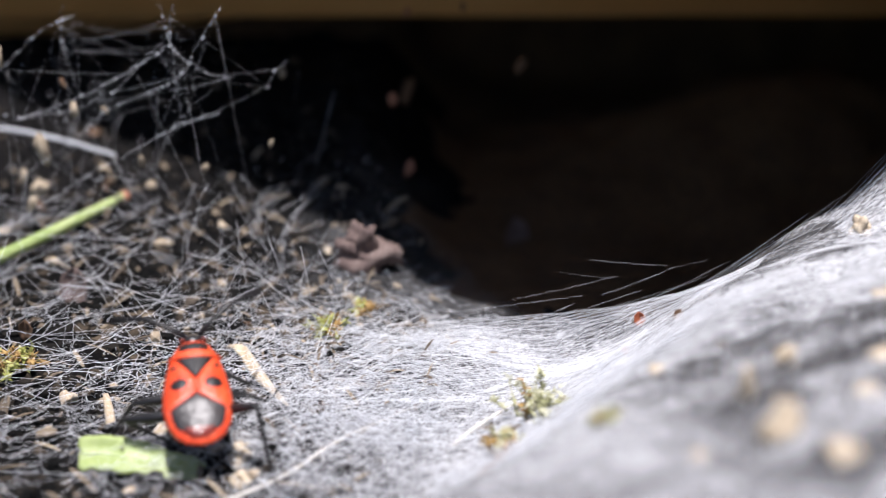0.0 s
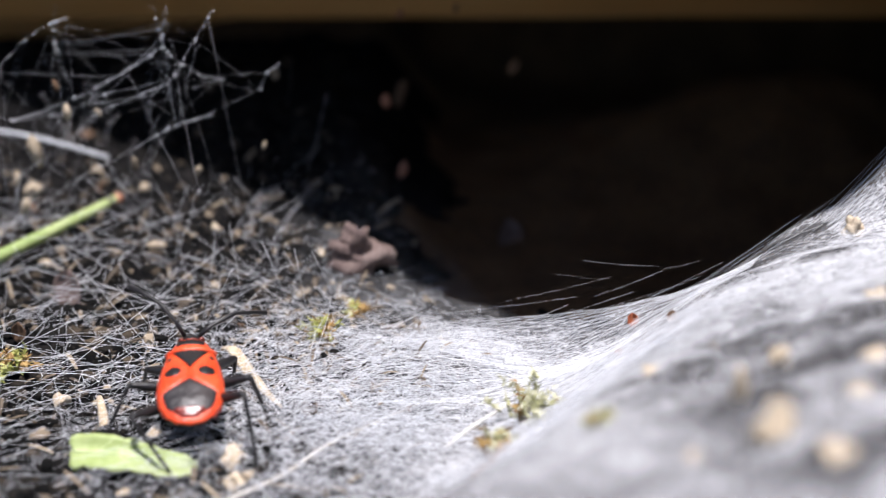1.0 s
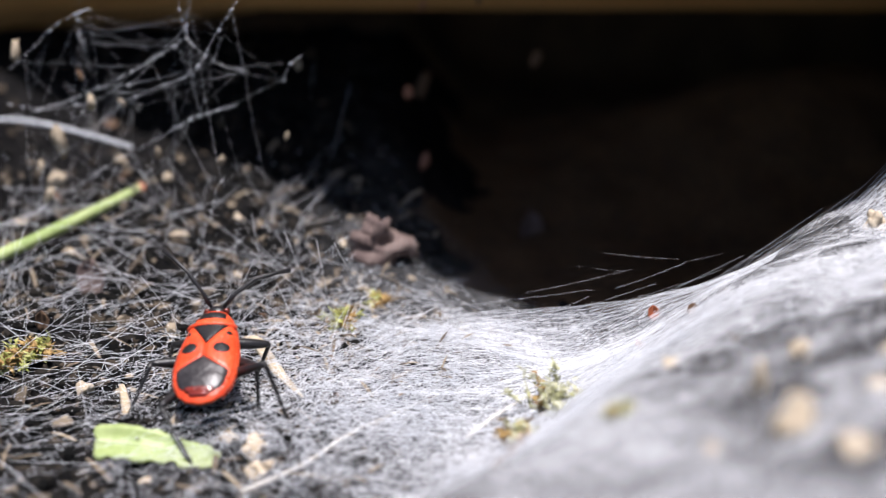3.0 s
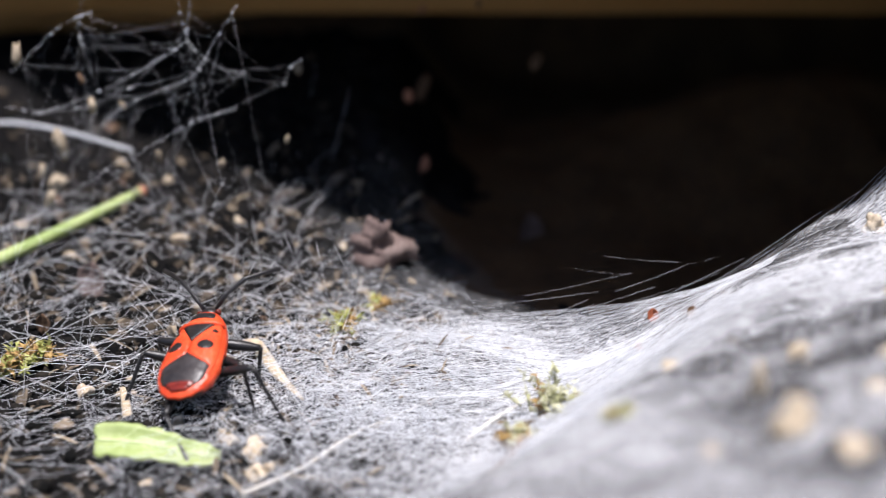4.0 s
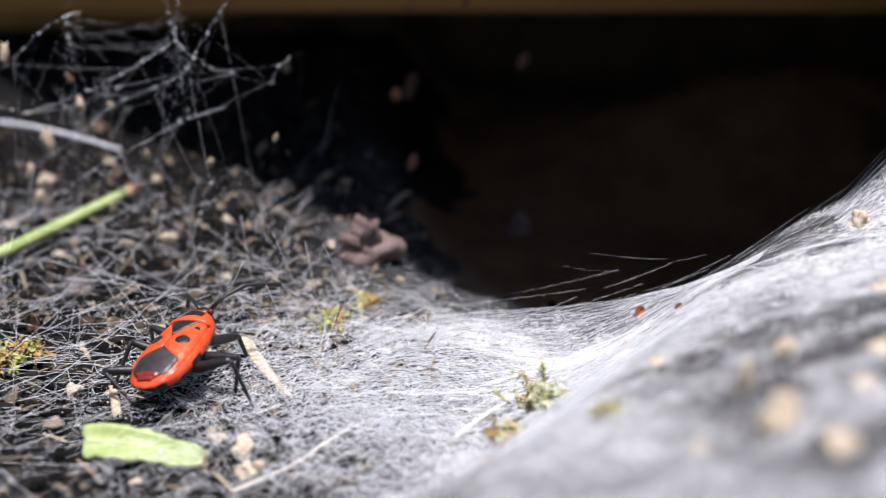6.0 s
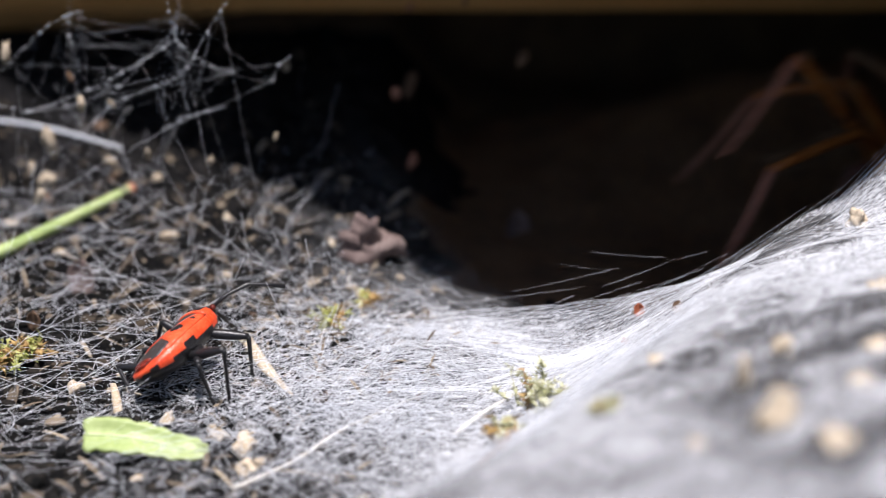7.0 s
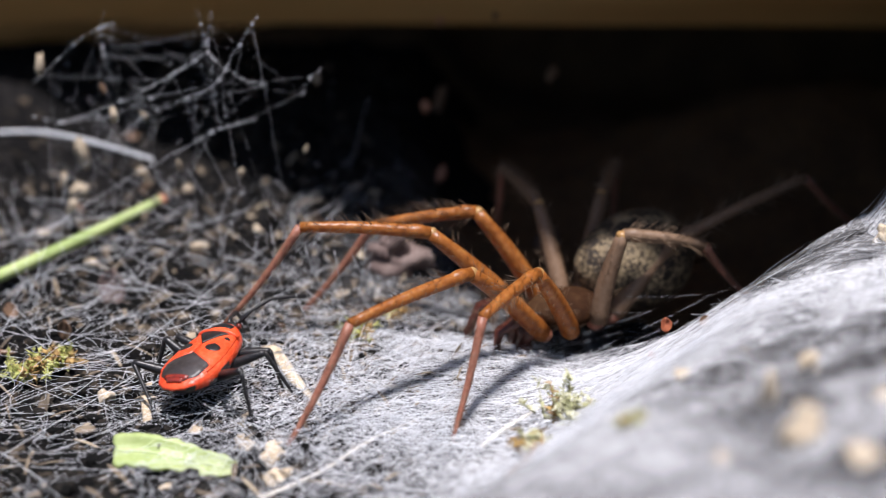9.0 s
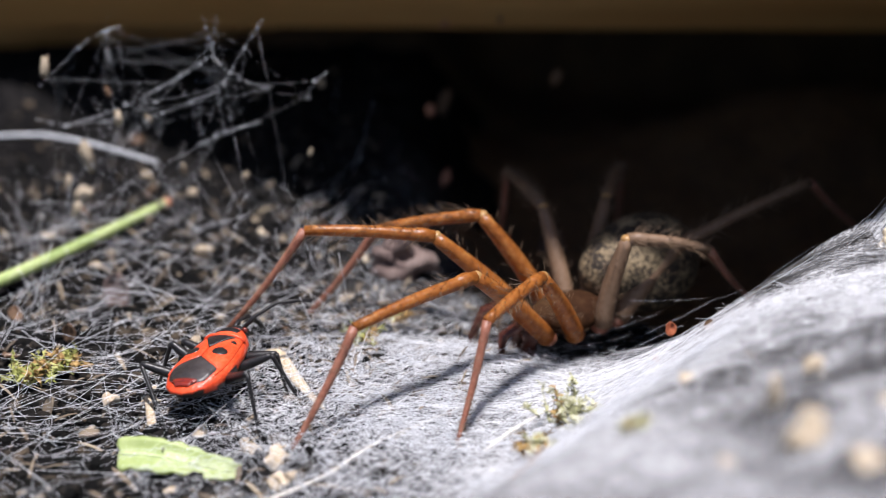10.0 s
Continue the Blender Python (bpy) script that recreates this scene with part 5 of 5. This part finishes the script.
# the rush over the web: seconds, then knee, ankle and toe
RUSH = {
    "R1": ((7.2, 23.3, 18.2, 11.9, 15.7, 12.7, 10.0, 11.2, 9.0, 1.6), (8.1, 23.3, 18.2, 11.9, 15.7, 12.7, 10.0, 11.2, 9.0, 1.6), (8.2, 15.0, 25.0, 12.1, 7.6, 18.3, 12.2, 1.2, 15.1, 5.3), (8.3, 3.8, 13.3, 13.8, -3.4, 7.3, 17.3, -11.7, 11.1, 13.2),
           (8.4, 0.1, 8.4, 12.4, -5.9, 4.1, 19.1, -15.7, 2.2, 18.2), (8.5, -5.4, 5.9, 6.6, -15.2, 5.4, 8.2, -20.7, 11.1, 2.2)),
    "L1": ((7.2, 30.1, 27.0, 11.8, 24.6, 18.5, 12.5, 25.5, 12.3, 4.0), (8.1, 30.1, 27.0, 11.8, 24.6, 18.5, 12.5, 25.5, 12.3, 4.0), (8.3, 7.0, 4.0, 10.7, -2.2, -1.2, 9.4, -7.9, -4.7, 0.5), (8.4, 2.6, 5.4, 12.1, -4.8, -2.2, 11.2, -7.8, -6.0, 1.2),
           (8.5, 3.2, 6.6, 12.8, -5.1, 0.0, 14.1, -6.8, -7.7, 6.3), (8.6, 1.2, 3.3, 10.9, -7.7, -1.3, 14.6, -11.1, -9.8, 8.3)),
    "R2": ((8.3, 8.6, 15.3, 13.0, 3.6, 18.6, 5.8, 1.4, 8.6, 5.9), (8.4, 0.3, 10.8, 9.7, -8.5, 12.7, 7.4, -14.9, 11.5, -0.5)),
    "L2": ((8.4, 5.4, 3.7, 9.0, 1.5, -3.2, 8.9, -0.4, -11.2, 6.4), (8.5, 3.2, 3.0, 7.7, 0.5, -4.3, 8.6, -1.5, -6.0, 0.3)),
}


def rush_joints(nm, base, yaw, t):
    """Joints between the rows of the rush, led in from the wait and out to the stand; lengths are kept."""
    rows = RUSH[nm]
    t0, t1 = rows[0][0] - 0.1, rows[-1][0] + 0.1
    hip = spider_joints(nm, base, yaw, t, False)[0]

    def ends(time):
        x, y, z, w = track(SPIDER_ROWS, time)
        js = spider_joints(nm, np.array((x, y, z)), w, time, False)
        return (time, *(float(c) for p in js[1:] for c in p))
    flat = track((ends(t0), *rows, ends(t1)), t)
    out = [hip]
    for k in range(3):
        d = flat[3 * k:3 * k + 3] - out[-1]
        out.append(out[-1] + d / (np.linalg.norm(d) + 1e-9) * spider_legs[nm][k])
    return out


def spider_joints(nm, base, yaw, t, rush=True):
    """The joints of one leg at time t, in mm."""
    if rush and nm in RUSH and RUSH[nm][0][0] - 0.1 < t < RUSH[nm][-1][0] + 0.1:
        return rush_joints(nm, base, yaw, t)
    l1, l2, l3 = spider_legs[nm][:3]
    turn = radians(yaw - SPIDER_YAW)
    c, s = math.cos(turn), math.sin(turn)
    rel = [np.array(p) - np.array(SPIDER_AT) for p in STAND[nm]]
    std = [base + np.array((p[0] * c - p[1] * s, p[0] * s + p[1] * c, p[2])) for p in rel]
    toe = std[3]
    rows = TOES.get(nm)
    if rows and rows[0][0] <= t <= rows[-1][0] + 1e-6:
        toe = track(rows, t)
    if np.linalg.norm(toe - std[3]) < 0.15:
        return std
    hip = std[0]
    # the thigh keeps its slope and swings to the toe's side
    flat = toe - hip
    side = np.array((flat[0], flat[1], 0.0))
    side /= np.linalg.norm(side) + 1e-9
    rise = math.asin(max(-1, min(1, (std[1][2] - std[0][2]) / l1)))
    for _ in range(12):
        knee = hip + l1 * (side * math.cos(rise) + np.array((0, 0, math.sin(rise))))
        gap = np.linalg.norm(toe - knee)
        if gap > (l2 + l3) * 0.97:
            rise -= 0.10
        elif gap < 5.0:
            rise += 0.08
        else:
            break
    ankle, end = knee_of(knee, toe, l2, l3, np.array((0, 0, 1.0)) + 0.3 * side)
    return [hip, knee, ankle, end]


def motions():
    # the leaf is nudged as the bug treads on the web
    place = Vector((-20.6, -9.5, height(-20.2, -8.9) + 0.7)) * MM
    lay = Euler((radians(24), radians(3), radians(-8)), "XYZ").to_matrix().to_4x4()
    walk(leaf, [(t, Matrix.Translation(place + Vector((x, 0, z)) * MM) @ lay) for t, x, z in (
        (0, 0, 0), (0.5, -0.11, 0.16), (1, -0.12, 0.33), (1.5, 0, 0.25), (2, -0.09, 0.17), (2.5, -0.04, 0), (4, -0.05, 0.48), (4.5, -0.09, 0.24),
        (5, -0.11, 0.29), (5.5, -0.13, 0.19), (7, -0.2, 0.58), (7.5, -0.19, 0.53), (8, -0.08, 0.7), (8.5, -0.31, 1.13), (8.7, -0.25, 0.4), (9, -0.21, 0), (10, -0.21, 0))])
    # the veil sinks under the spider's weight
    rest_at = Matrix.Translation(Vector(VEIL_PIVOT) * MM)
    walk(silk_veil, [(t, rest_at @ pose(0, 0, -dz * MM, 0, -turn, 0)) for t, dz, turn in (
        (0, 0, 0), (7.0, 0, 0), (7.2, 0.05, 0.8), (8.1, 0.05, 0.8), (8.2, 0.1, 1.5), (8.35, 0.25, 5.5), (8.5, 0.3, 7.0), (9, 0.3, 7.2), (10, 0.3, 7.2))])
    # the firebug
    walk(bug, [(r[0], bug_pose(r)) for r in BUG_ROWS])
    times = sorted({r[0] for r in BUG_ROWS} | {round(0.1 * k, 1) for k in range(101)})
    for n, (hip, l1, l2, femur, tibia) in enumerate(bug_legs):
        thighs, shins = [], []
        for t in times:
            at = bug_pose((t, *track(BUG_ROWS, t)))
            p, up = stepped(BUG_FEET[n], t)
            foot = Vector((p[0], p[1], height(p[0], p[1]) + 0.15 + up)) * MM
            foot = np.array(at.inverted() @ foot) / MM
            side = 1.0 if hip[0] > 0 else -1.0
            knee, end = knee_of(hip, foot, l1, l2, np.array((0.5 * side, 0, 1.2) if side > 0 else (-0.9, 0, 0.8)))
            thighs.append((t, along(hip, knee)))
            shins.append((t, along(knee, end)))
        walk(femur, thighs)
        walk(tibia, shins)
    for s, ob, rows in zip((1, -1), feelers, FEELERS):
        walk(ob, [(t, pose(s * 0.42 * MM, 4.8 * MM, 0.5 * MM, pitch, 0, yaw)) for t, pitch, yaw in rows])
    # the spider
    walk(spider, [(t, pose(x * MM, y * MM, z * MM, 0, 0, yaw)) for t, x, y, z, yaw in SPIDER_ROWS])
    times = [0, 6.7] + [round(6.75 + 0.05 * k, 2) for k in range(42)] + [9.0, 10.0]
    for nm in STAND:
        rows = ([], [], [])
        for t in times:
            x, y, z, yaw = track(SPIDER_ROWS, t)
            inv = pose(x * MM, y * MM, z * MM, 0, 0, yaw).inverted()
            js = spider_joints(nm, np.array((x, y, z)), yaw, t)
            for k in range(3):
                rows[k].append((t, inv @ along(js[k], js[k + 1])))
        for k in range(3):
            walk(spider_legs[nm][3 + k], rows[k])


motions()
